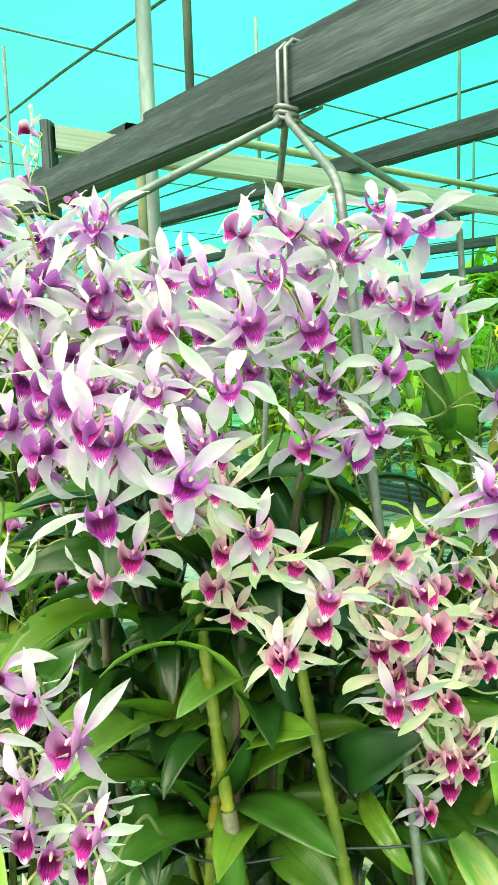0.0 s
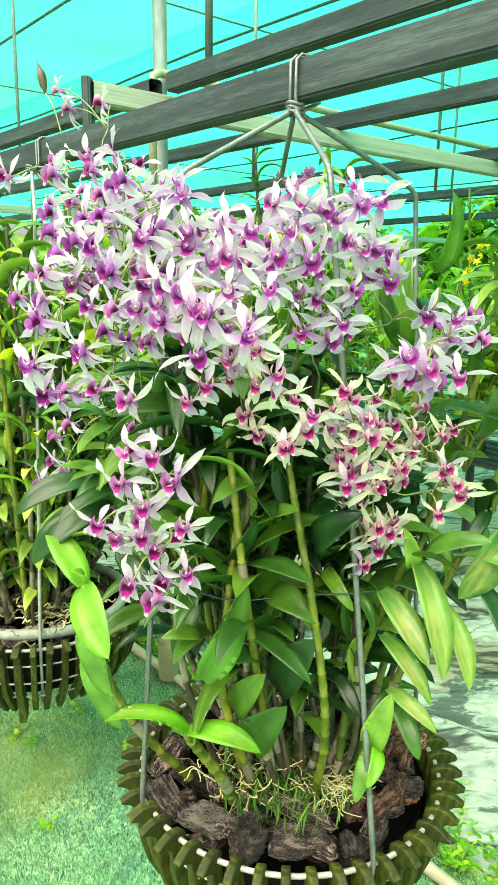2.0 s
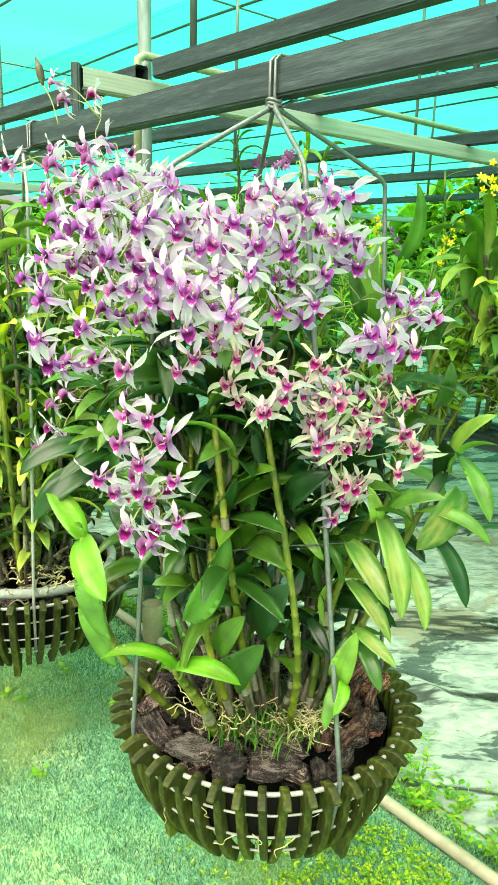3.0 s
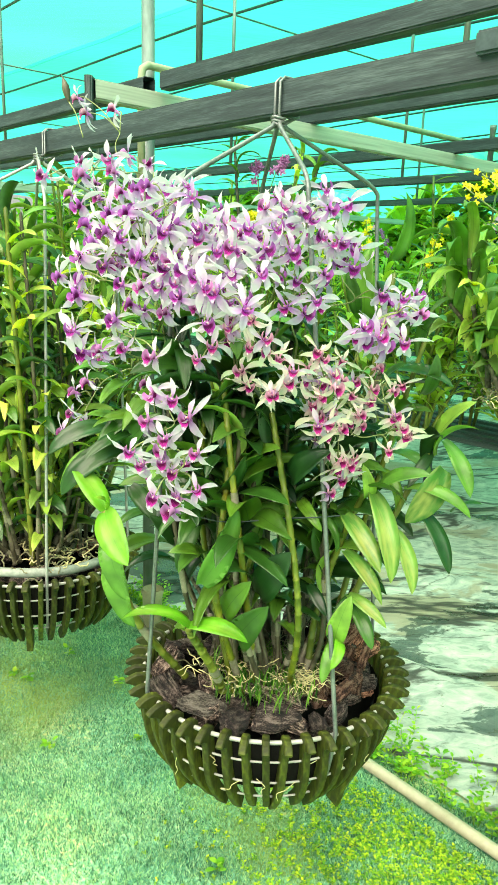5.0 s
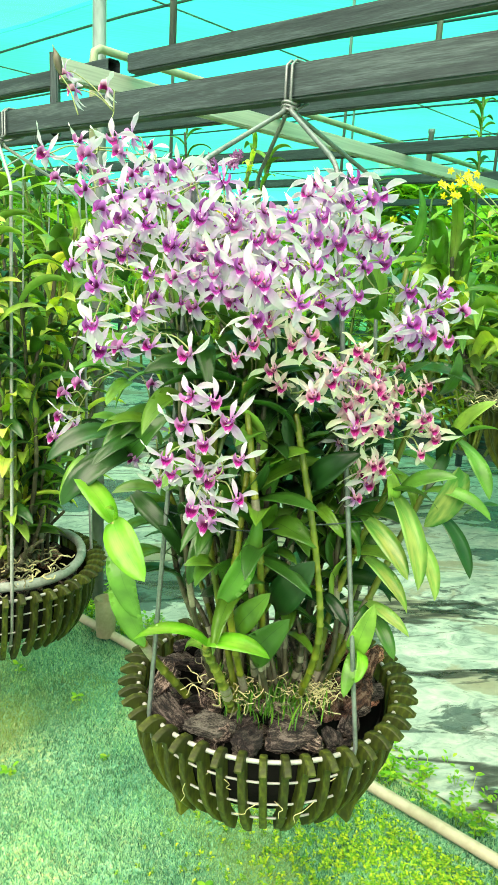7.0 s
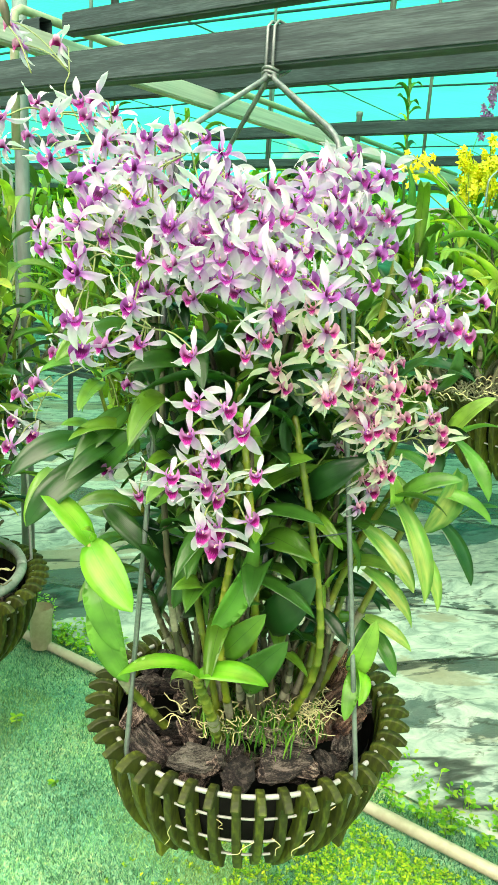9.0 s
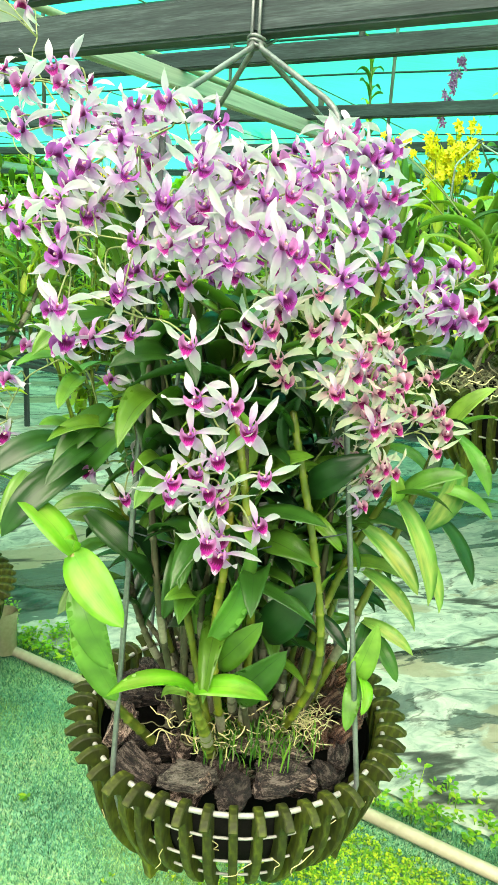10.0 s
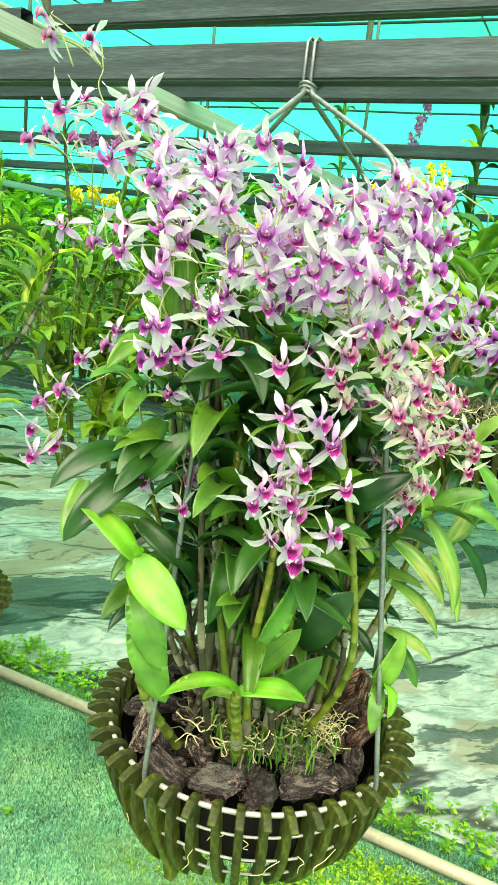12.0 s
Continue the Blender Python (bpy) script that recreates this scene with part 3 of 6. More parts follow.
def bowl_mesh(name, profile, mat_, n=48):
    """A thick bowl from an outer profile of (r, z), with 6 mm of wall."""
    s = Soup()
    line = profile + [(max(0.001, r - 0.006), z + 0.004) for r, z in reversed(profile)]
    vs = [(r * math.cos(2 * math.pi * i / n), r * math.sin(2 * math.pi * i / n), z) for i in range(n) for r, z in line]
    k = len(line)
    fs = [(i * k + j, ((i + 1) % n) * k + j, ((i + 1) % n) * k + j + 1, i * k + j + 1) for i in range(n) for j in range(k - 1)]
    s.add(vs, fs)
    return s.mesh(name, mat_)


SLAT_MESH, FOOT_MESH = slat_mesh("slat"), slat_mesh("slat_foot", True)
RIM_R = 0.25
RINGS_AT = [(0.252, -0.012, 0.0042), (0.249, -0.055, 0.0022), (0.240, -0.105, 0.0022), (0.214, -0.155, 0.0022)]
RINGS = [ring_mesh("ring", r + 0.004, z, t, RING) for r, z, t in RINGS_AT]
LINER_MESH = bowl_mesh("liner", [(0.236, -0.035), (0.233, -0.08), (0.22, -0.12), (0.195, -0.155), (0.15, -0.18), (0.002, -0.188)], LINER)


def basket(at, turn, label, group, slats=45):
    """A bowl basket of bent slats on wire rings; at: the middle of its rim."""
    ob = thing("hanging_basket", at, label, "basket", group)
    m0 = Matrix.Translation(at) @ Matrix.Rotation(turn, 4, "Z")
    put("liner", LINER_MESH, ob, m0, "black mesh liner")
    for me in RINGS:
        put("ring", me, ob, m0, "white wire ring")
    for i in range(slats):
        a = 2 * math.pi * i / slats
        foot = i in (0, 13, 22, 35)
        wob = Matrix.Rotation(random.uniform(-0.04, 0.04), 4, "Y") @ Matrix.Rotation(random.uniform(-0.05, 0.05), 4, "X")
        put("slat", FOOT_MESH if foot else SLAT_MESH, ob, m0 @ Matrix.Rotation(a, 4, "Z") @ Matrix.Translation((RIM_R, 0, random.uniform(-0.002, 0.002))) @ wob)
    return ob


def hanger(ob, hook_at, at, bends, feet, steel=ROD):
    """Bent steel rods from the wire loop on the beam down past the rim."""
    hook_at = Vector(hook_at)
    for b, f in zip(bends, feet):
        b, f = Vector(b), Vector(f)
        inward = (Vector(at) - f)
        inward.z = 0
        inward.normalize()
        side = (b - hook_at)
        side.z = 0
        side.normalize()
        dn = (f - b).normalized()
        out = (b - hook_at).normalized()
        pts = [hook_at + Vector((0, 0, 0.012)), hook_at + out * 0.02, b - out * 0.03, b - out * 0.01 + dn * 0.004, b + dn * 0.01, b + dn * 0.03]
        for t in (0.2, 0.4, 0.6, 0.8, 1.0):
            pts.append(b.lerp(f, t) if t < 1 else f)
        low = [(0.008, -0.05), (0.02, -0.1), (0.045, -0.15), (0.08, -0.19)]
        pts += [f + inward * i + Vector((0, 0, z)) for i, z in low]
        s = Soup()
        tube(s, pts, 0.0042, 8)
        put("hanger_rod", s.mesh("hanger_rod", steel), ob, None, "grey steel hanger rod")


def wire_loop(at, z0, z1, label, beam_u=0.58):
    """The wire wound over the beam that carries a basket."""
    s = Soup()
    x, y = at
    for k in range(2):
        o = U(0, 0.012 * k - 0.006)
        c = Vector((x, y, 0)) + o
        e = U(beam_u, 0).dot(U_AXIS) - c.dot(U_AXIS)
        a0, a1 = U_AXIS * (e - 0.025), U_AXIS * (e + 0.025)
        up = lambda q, z: c + q + Vector((0, 0, z))
        pts = [up(a0 * 0.2, z0 - 0.014), up(a0, z0 + 0.004), up(a0, z1 - 0.004), up(a0 * 0.8 + a1 * 0.2, z1 + 0.005), up(a0 * 0.2 + a1 * 0.8, z1 + 0.005), up(a1, z1 - 0.004), up(a1, z0 + 0.004), up(a1 * 0.2, z0 - 0.014)]
        tube(s, pts, 0.0026, 6)
    for k in range(3):
        a = Vector((x, y, z0 - 0.016 + 0.006 * k))
        tube(s, [a + Vector((0.012 * math.cos(t), 0.012 * math.sin(t), 0.002 * math.sin(2 * t))) for t in np.linspace(0, 2 * math.pi, 13)], 0.0026, 6)
    return tagged(put("wire_hook", s.mesh("wire_hook", ROD)), label, "hook")


RIM = Vector((0.045, 0.755, 0.638))
HOOK = Vector((0.025, 0.80, 1.695))
main_basket = basket(RIM, radians(-147), "olive-green slatted bowl basket on steel rods, hanging from a beam", "hanging baskets")
hanger(main_basket, HOOK, RIM, [(0.07, 0.585, 1.585), (0.235, 0.945, 1.60), (-0.135, 0.63, 1.575), (0.0, 1.0, 1.60)],
       [(0.165, 0.515, 0.64), (0.285, 0.875, 0.64), (-0.188, 0.625, 0.64), (-0.07, 0.99, 0.64)])
wire_loop(HOOK.xy, Z1 - 0.003, Z1 + 0.057, "twisted grey wire loop over the steel beam")

LEFT_RIM = Vector((-0.625, 1.42, 0.597))
LEFT_HOOK = Vector((-0.60, 1.45, 1.69))


def neighbour_basket(rim, hook_at, turn, label, hose=True):
    b = basket(rim, turn, label, "hanging baskets")
    bends = [Vector(hook_at) + Vector((0.2 * math.cos(turn + k * math.pi / 2 + 0.2), 0.2 * math.sin(turn + k * math.pi / 2 + 0.2), -0.11)) for k in range(4)]
    feet = [Vector(rim) + Vector((0.262 * math.cos(turn + k * math.pi / 2 + 0.2), 0.262 * math.sin(turn + k * math.pi / 2 + 0.2), 0)) for k in range(4)]
    hanger(b, hook_at, rim, bends, feet, ROD_PALE)
    if not hose:
        return b
    s = Soup()
    tube(s, [Vector(rim) + Vector((0.228 * math.cos(a), 0.228 * math.sin(a), 0.012 + 0.004 * math.sin(3 * a))) for a in np.linspace(0, 2 * math.pi, 49)], 0.013, 10)
    put("rim_hose", s.mesh("rim_hose", RIM_HOSE), b, None, "grey-green hose laid round the rim")
    return b


RIM_HOSE = rough_stuff("grey_hose", [(0.3, (0.12, 0.16, 0.13)), (0.7, (0.3, 0.35, 0.29))], 20, 0.7, 0.0, 0.3, 0.002)
neighbour_basket(LEFT_RIM, LEFT_HOOK, radians(-82), "dark slatted bowl basket with a grey hose round its rim")
wire_loop(LEFT_HOOK.xy, Z1 - 0.003, Z1 + 0.057, "wire loop over the steel beam")
BACK_SPOTS = [(1.51, 0.27, 1.12), (2.9, 0.85, 1.02), (2.35, -0.22, 1.0), (1.5, -0.35, 0.62), (2.35, 3.7, 0.95), (1.5, 2.75, 0.72)]
for u, v, z in BACK_SPOTS:
    p = U(u, v)
    if z > 1.1:
        near = basket(p + Vector((0, 0, z)), 0.4, "dark slatted bowl basket under a mat of roots", "hanging baskets")
        for k in range(4):
            a_ = 0.9 + k * math.pi / 2
            ws = Soup()
            tube(ws, [p + Vector((0.25 * math.cos(a_), 0.25 * math.sin(a_), z)), p + Vector((0, 0, 1.90))], 0.0012, 5)
            put("hanger_wire", ws.mesh("hanger_wire", WIRE_DARK), near, None, "thin dark hanger wire")
        wire_loop((p.x, p.y), 1.898, 1.946, "wire loop over a further beam", 1.5)
        continue
    neighbour_basket((p.x, p.y, z), (p.x, p.y, 1.885), random.uniform(0, 1.5), "dark slatted bowl basket hanging further back", False)
    wire_loop((p.x, p.y), 1.898, 1.946, "wire loop over a further beam", min((0.87, 1.5, 2.35, 3.3), key=lambda b: abs(b - u)))


# ---- bark, roots and growing medium ----
def chunk_mesh(name, mat_, seed):
    """A broken slab of bark: uneven outline, layers that step back from its edge, a fissured top."""
    rnd = random.Random(seed)
    bm = bmesh.new()
    bmesh.ops.create_cube(bm, size=1)
    bmesh.ops.subdivide_edges(bm, edges=bm.edges, cuts=11, use_grid_fill=True)
    off = Vector((rnd.uniform(0, 50), rnd.uniform(0, 50), rnd.uniform(0, 50)))
    cut = [(rnd.uniform(0, 6.28), rnd.uniform(0.34, 0.5)) for _ in range(5)]
    for v_ in bm.verts:
        c = v_.co.copy()
        p = c.copy()
        for a, d in cut:
            e = p.x * math.cos(a) + p.y * math.sin(a) - d
            if e > 0:
                p.x -= e * math.cos(a)
                p.y -= e * math.sin(a)
        layer = math.floor((c.z + 0.5) * 3.999) / 4
        p.x *= 1 - 0.16 * layer * (0.6 + noise.noise((layer * 7, c.y * 3, off.x)))
        p.y *= 1 - 0.16 * layer * (0.6 + noise.noise((c.x * 3, layer * 7, off.y)))
        p.z += 0.12 * noise.noise((c.x * 2.2 + off.x, c.y * 5 + off.y, 0)) + 0.2 * noise.noise((c.x * 5 + off.x, c.y * 13 + off.y, 3))
        p += 0.045 * noise.noise_vector(c * 9 + off) + 0.04 * noise.noise_vector(c * 3 + off)
        v_.co = p
    me = bpy.data.meshes.new(name)
    bm.to_mesh(me)
    bm.free()
    me.materials.append(mat_)
    return me


CHUNKS = [chunk_mesh("bark_chunk", m, 10 + i) for i, m in enumerate((BARK, BARK_RED, BARK_GREY, BARK, BARK, BARK, BARK_RED))]


def bark_piece(at, size, turn, tilt, k, label):
    m = Matrix.Translation(at) @ Euler((tilt[0], tilt[1], turn)).to_matrix().to_4x4() @ Matrix.Diagonal((*size, 1))
    tagged(put("bark_chunk", CHUNKS[k], None, m), label, "bark", "bark pieces in the basket")


def fill_basket(rim, seed, label, n=34):
    """A bed of loose pieces, laid flat below, tilted and overlapping above."""
    rnd = random.Random(seed)
    rim = Vector(rim)
    for i in range(n):
        a = 2.399 * i + rnd.uniform(-0.3, 0.3)
        r = 0.205 * math.sqrt((i + 0.5) / n)
        low = i % 2
        p = rim + Vector((r * math.cos(a), r * math.sin(a), -0.05 if low else rnd.uniform(-0.034, -0.018)))
        size = (rnd.uniform(0.05, 0.085), rnd.uniform(0.035, 0.055), rnd.uniform(0.014, 0.026))
        red = math.cos(a - 0.2) > 0.6 and r > 0.1
        k = rnd.choice((3, 4)) if low else 1 if red else rnd.choice((0, 3, 4, 5, 0, 2))
        bark_piece(p, size, rnd.uniform(0, 6.3), (rnd.gauss(0, 0.12 if low else 0.5), rnd.gauss(0, 0.12 if low else 0.45)), k, label)


# the pieces that lie on top along the open side, then the red heap beside the rod
for at_, size_, turn_, tilt_, k_, label_ in (
        ((-0.080, 0.590, 0.638), (0.095, 0.056, 0.015), 0.10, (0.40, 0.10), 2, "flat grey plate of bark in the basket"),
        ((0.060, 0.604, 0.650), (0.125, 0.030, 0.014), -0.45, (0.45, 0.10), 0, "long dark strip of bark in the basket"),
        ((0.066, 0.560, 0.636), (0.085, 0.058, 0.014), -0.08, (0.50, 0.0), 3, "square brown plate of bark in the basket"),
        ((-0.010, 0.566, 0.624), (0.060, 0.050, 0.024), 0.9, (0.3, 0.2), 3, "brown broken piece of bark in the basket"),
        ((-0.155, 0.640, 0.632), (0.085, 0.052, 0.022), 2.3, (0.2, -0.35), 5, "dark brown plate of bark in the basket"),
        ((-0.160, 0.715, 0.650), (0.070, 0.045, 0.030), 1.0, (0.5, -0.5), 4, "dark upright piece of bark in the basket")):
    bark_piece(at_, size_, turn_, tilt_, k_, label_)
rb = random.Random(12)
for i in range(13):
    a, r = radians(-52 + 7.5 * i), 0.160 + 0.04 * (i % 2)
    bark_piece(RIM + Vector((r * math.cos(a), r * math.sin(a), 0.004 + 0.018 * (i % 3))), (rb.uniform(0.06, 0.09), rb.uniform(0.03, 0.042), rb.uniform(0.014, 0.024)), a + rb.uniform(-0.5, 0.5), (rb.uniform(-0.7, 0.7), rb.uniform(-1.5, -0.7)), 1 if i % 4 else 6, "crumbling red-brown bark in the basket")
for i in range(24):
    a = radians(-152 + 15 * i)
    bark_piece(RIM + Vector((0.198 * math.cos(a), 0.198 * math.sin(a), (-0.026 if math.sin(a) < -0.45 else -0.012) + 0.008 * (i % 3))), (0.046 + 0.018 * (i % 2), 0.036, 0.018), 2.4 * i, (0.35 * (i % 3 - 1), 0.45 * (i % 2) - 0.2), (0, 3, 5, 4, 0)[i % 5], "small rough piece of bark along the rim")
fill_basket(RIM, 4, "rough brown piece of tree bark in the basket", 36)
fill_basket(LEFT_RIM, 5, "dark brown piece of bark in the neighbouring basket", 26)


# ---- leaves ----
def blade(s, length=1.0, width=0.3, arch=0.5, fold=0.25, twist=0.0, nl=9, nw=5, thick=0.006, mi=0, m=None, wave=0.0, seed=0):
    """A strap leaf from the origin to (0, length, 0), arched towards +z, with a folded midrib."""
    rnd = random.Random(seed)
    ph = rnd.uniform(0, 6)
    pts, tans = [], []
    p = Vector((0, 0, 0))
    for i in range(nl + 1):
        t = i / nl
        a = arch * (0.55 - t * 1.1) * 2
        d = Vector((0, math.cos(a), math.sin(a)))
        if i:
            p = p + d / nl
        pts.append(p.copy())
        tans.append(d)
    end = pts[-1]
    k = 1 / end.length
    rot = end.rotation_difference(Vector((0, 1, 0))).to_matrix()
    vs, uvs = [], []
    for layer in (0, 1) if thick else (0,):
        for i in range(nl + 1):
            t = i / nl
            w = width * 0.5 * (max(0.0, math.sin(math.pi * min(1, (0.06 + 0.94 * t)) ** 0.85))) ** 0.62 * (1 if t < 0.97 else 0.5)
            if i == nl:
                w = 0.002
            c = rot @ (pts[i] * k)
            tan = rot @ tans[i]
            side = Matrix.Rotation(twist * t, 3, tan) @ Vector((1, 0, 0))
            up = side.cross(tan)
            for j in range(nw):
                a = -1 + 2 * j / (nw - 1)
                q = c + side * a * w + up * (abs(a) ** 1.3 * w * fold + wave * w * math.sin(7 * t + ph + 2 * a)) - (up * thick * (1 - a * a * 0.8) if layer else Vector())
                q = q * length
                vs.append(m @ q if m else q)
                uvs.append((j / (nw - 1), t))
    n1 = (nl + 1) * nw
    fs = []
    for layer in (0, 1) if thick else (0,):
        o = layer * n1
        for i in range(nl):
            for j in range(nw - 1):
                f = (o + i * nw + j, o + i * nw + j + 1, o + (i + 1) * nw + j + 1, o + (i + 1) * nw + j)
                fs.append(f if not layer else tuple(reversed(f)))
    if thick:
        for i in range(nl):
            for j in (0, nw - 1):
                f = (i * nw + j, (i + 1) * nw + j, n1 + (i + 1) * nw + j, n1 + i * nw + j)
                fs.append(f if j == 0 else tuple(reversed(f)))
    s.add(vs, fs, uvs, mi)


def leaf_meshes(mat_, count=6, seed=1):
    out = []
    rnd = random.Random(seed)
    for i in range(count):
        s = Soup()
        blade(s, 1, rnd.uniform(0.27, 0.33), (0.35, 0.75, 0.55, 1.0, 0.85, 1.15)[i % 6], rnd.uniform(0.2, 0.45), rnd.uniform(-0.6, 0.6), 11, 5, wave=rnd.uniform(0.03, 0.16), seed=i)
        out.append(s.mesh("leaf", mat_))
    return out


LEAVES = {m.name: leaf_meshes(m, 6, 3 + i) for i, m in enumerate((LEAF, LEAF_LIME, LEAF_FRESH, LEAF_WORN, LEAF_MID, LEAF_SUN))}


def leaf_pose(base, tip, up=(0, 0, 1), wide=1.0):
    base, tip = Vector(base), Vector(tip)
    y = tip - base
    L = y.length
    y.normalize()
    x = y.cross(Vector(up))
    if x.length < 0.05:
        x = y.cross(Vector((0.3, -1, 0.2)))
    x.normalize()
    z = x.cross(y)
    return Matrix.Translation(base) @ Matrix((x, y, z)).transposed().to_4x4() @ Matrix.Diagonal((L * wide, L, L, 1))


def placed(base, tip, mat_, up, wide, kind=None):
    """A leaf of the main plant that is picked out one by one, with a gentle arch."""
    return leaf(main_orchid, base, tip, mat_, up, wide, random.choice((0, 0, 2, 1)) if kind is None else kind)


def leaf(parent, base, tip, mat_=LEAF, up=(0, 0, 1), wide=1.0, kind=None, label=""):
    ms = LEAVES[mat_.name]
    return put("leaf", ms[random.randrange(len(ms)) if kind is None else kind], parent, leaf_pose(base, tip, up, wide), label)


def cane_line(base, top, bend=0.045, n=14):
    base, top = Vector(base), Vector(top)
    side = Vector((random.uniform(-1, 1), random.uniform(-1, 1), 0)) * bend
    return curve([base, base.lerp(top, 0.35) + side, base.lerp(top, 0.7) + side * 0.8, top], n // 3)


def cane_mesh(pts, r0, r1, old=False, skin=None):
    """A jointed cane: swollen between its nodes, some joints in a papery sheath."""
    s = Soup()
    fine, rad = [], []
    n = len(pts)
    for i in range(n - 1):
        a, b = Vector(pts[i]), Vector(pts[i + 1])
        r = r0 + (r1 - r0) * i / n
        for t, k in ((0.0, 1.2), (0.07, 0.88), (0.45, 1.02), (0.93, 0.9)):
            fine.append(a.lerp(b, t))
            rad.append(r * k)
    fine.append(Vector(pts[-1]))
    rad.append(r1 * 0.25)
    tube(s, fine, rad, 9)
    for i in range(1, n - 1):
        if random.random() < (0.32 if old else 0.14) and i < n * 0.6:
            a, b = Vector(pts[i]), Vector(pts[i + 1])
            r = (r0 + (r1 - r0) * i / n) * 1.1
            tube(s, [a.lerp(b, 0.1), a.lerp(b, 0.5), a.lerp(b, 0.92)], [r, r * 1.05, r], 9, 1, cap=False)
    return s.mesh("cane", [skin or (CANE_OLD if old else CANE), SHEATH])


def leafy_cane(parent, base, top, r0=0.008, r1=0.005, leaves=8, start=0.35, size=0.13, mat_=LEAF, az=None, old=False):
    pts = cane_line(base, top)
    put("cane", cane_mesh(pts, r0, r1, old), parent, None, "dry grey-brown cane" if old else "yellow-green jointed cane")
    az = random.uniform(0, math.pi) if az is None else az
    for i in range(leaves):
        t = start + (1 - start) * (i + 0.5) / leaves
        k = min(len(pts) - 2, int(t * (len(pts) - 1)))
        p = Vector(pts[k]).lerp(Vector(pts[k + 1]), t * (len(pts) - 1) - k)
        a = az + math.pi * (i % 2) + random.uniform(-0.5, 0.5)
        el = random.uniform(-0.15, 0.75)
        L = size * random.uniform(0.75, 1.2)
        d = Vector((math.cos(a) * math.cos(el), math.sin(a) * math.cos(el), math.sin(el)))
        leaf(parent, p, p + d * L, mat_ if random.random() > 0.45 else random.choice((LEAF_MID, LEAF_MID, LEAF_MID, LEAF_FRESH)), (0, 0, 1), random.uniform(0.75, 1.0), random.choice((1, 2, 3, 4, 5)))


# ---- flowers ----
def petal(s, ang, L, W, back, twist, droop=0.0, nl=8, nw=4, mi=0, start=0.003, cup=0.35, bend=0.0, ruffle=0.0, peak=0.95):
    """One narrow petal of a flower that faces -y; back and droop bend it, in radians over its length; peak over 1 puts its widest part further out."""
    ca, sa = math.cos(ang), math.sin(ang)
    d0 = Vector((ca, 0, sa))
    w0 = Vector((-sa, 0, ca))
    vs, uvs = [], []
    c = d0 * start
    d = d0.copy()
    for i in range(nl + 1):
        t = i / nl
        if i:
            d = (d + (Vector((0, back, 0)) + Vector((0, 0, -droop))) * (0.25 + 1.7 * t * t) / nl).normalized()
            c = c + d * L / nl
        d = (d + w0 * bend / nl).normalized()
        w = W * 0.5 * max(0.34 * (1 - t), math.sin(math.pi * (0.04 + 0.96 * t) ** peak) ** 1.05 if i < nl else 0.03)
        tw = Matrix.Rotation(twist * t * t, 3, d)
        side = (w0 - d * w0.dot(d)).normalized()
        up = side.cross(d)
        if up.y > 0:
            up = -up
        for j in range(nw):
            a = -1 + 2 * j / (nw - 1)
            vs.append(c + tw @ (side * a * w + up * (abs(a) * w * cup + ruffle * w * math.sin(9 * t + 2.5 * a + ang * 5))))
            uvs.append((j / (nw - 1), t))
    fs = [(i * nw + j, i * nw + j + 1, (i + 1) * nw + j + 1, (i + 1) * nw + j) for i in range(nl) for j in range(nw - 1)]
    s.add(vs, fs, uvs, mi)


def flower_meshes(mat_, count, seed):
    out = []
    rnd = random.Random(seed)
    for q in range(count):
        s = Soup()
        k = (0.9, 1.5, 2.3, 3.0)[q % 4]      # some strongly curled
        j = lambda a: rnd.uniform(-a, a)
        # upper sepal, two long petals that widen outwards, two broad-based lower sepals that hook back
        for ang, L, W, back_, tw, dr, pk in ((90, 0.031, 0.0085, 0.7, 0.0, 0.0, 1.1), (28, 0.045, 0.0095, 0.5, 1.5, 0.15, 1.3), (152, 0.045, 0.0095, 0.5, -1.5, 0.15, 1.3), (-54, 0.034, 0.0115, 1.9, 1.0, 0.2, 0.75), (-126, 0.034, 0.0115, 1.9, -1.0, 0.2, 0.75)):
            petal(s, radians(ang) + j(0.3), L + j(0.006), W * rnd.uniform(0.8, 1.15), k * (back_ + j(0.8)), tw + j(1.1), k * (dr + j(0.8)), 10, 5, cup=rnd.uniform(0.15, 0.55), bend=j(1.3), ruffle=rnd.uniform(0.08, 0.28), peak=pk)
        # spur behind the lip
        tube(s, [(0, 0.0, 0), (0, 0.007, -0.003), (0, 0.012, -0.009)], [0.004, 0.003, 0.0012], 6)
        out.append(s.mesh("flower", mat_))
    return out


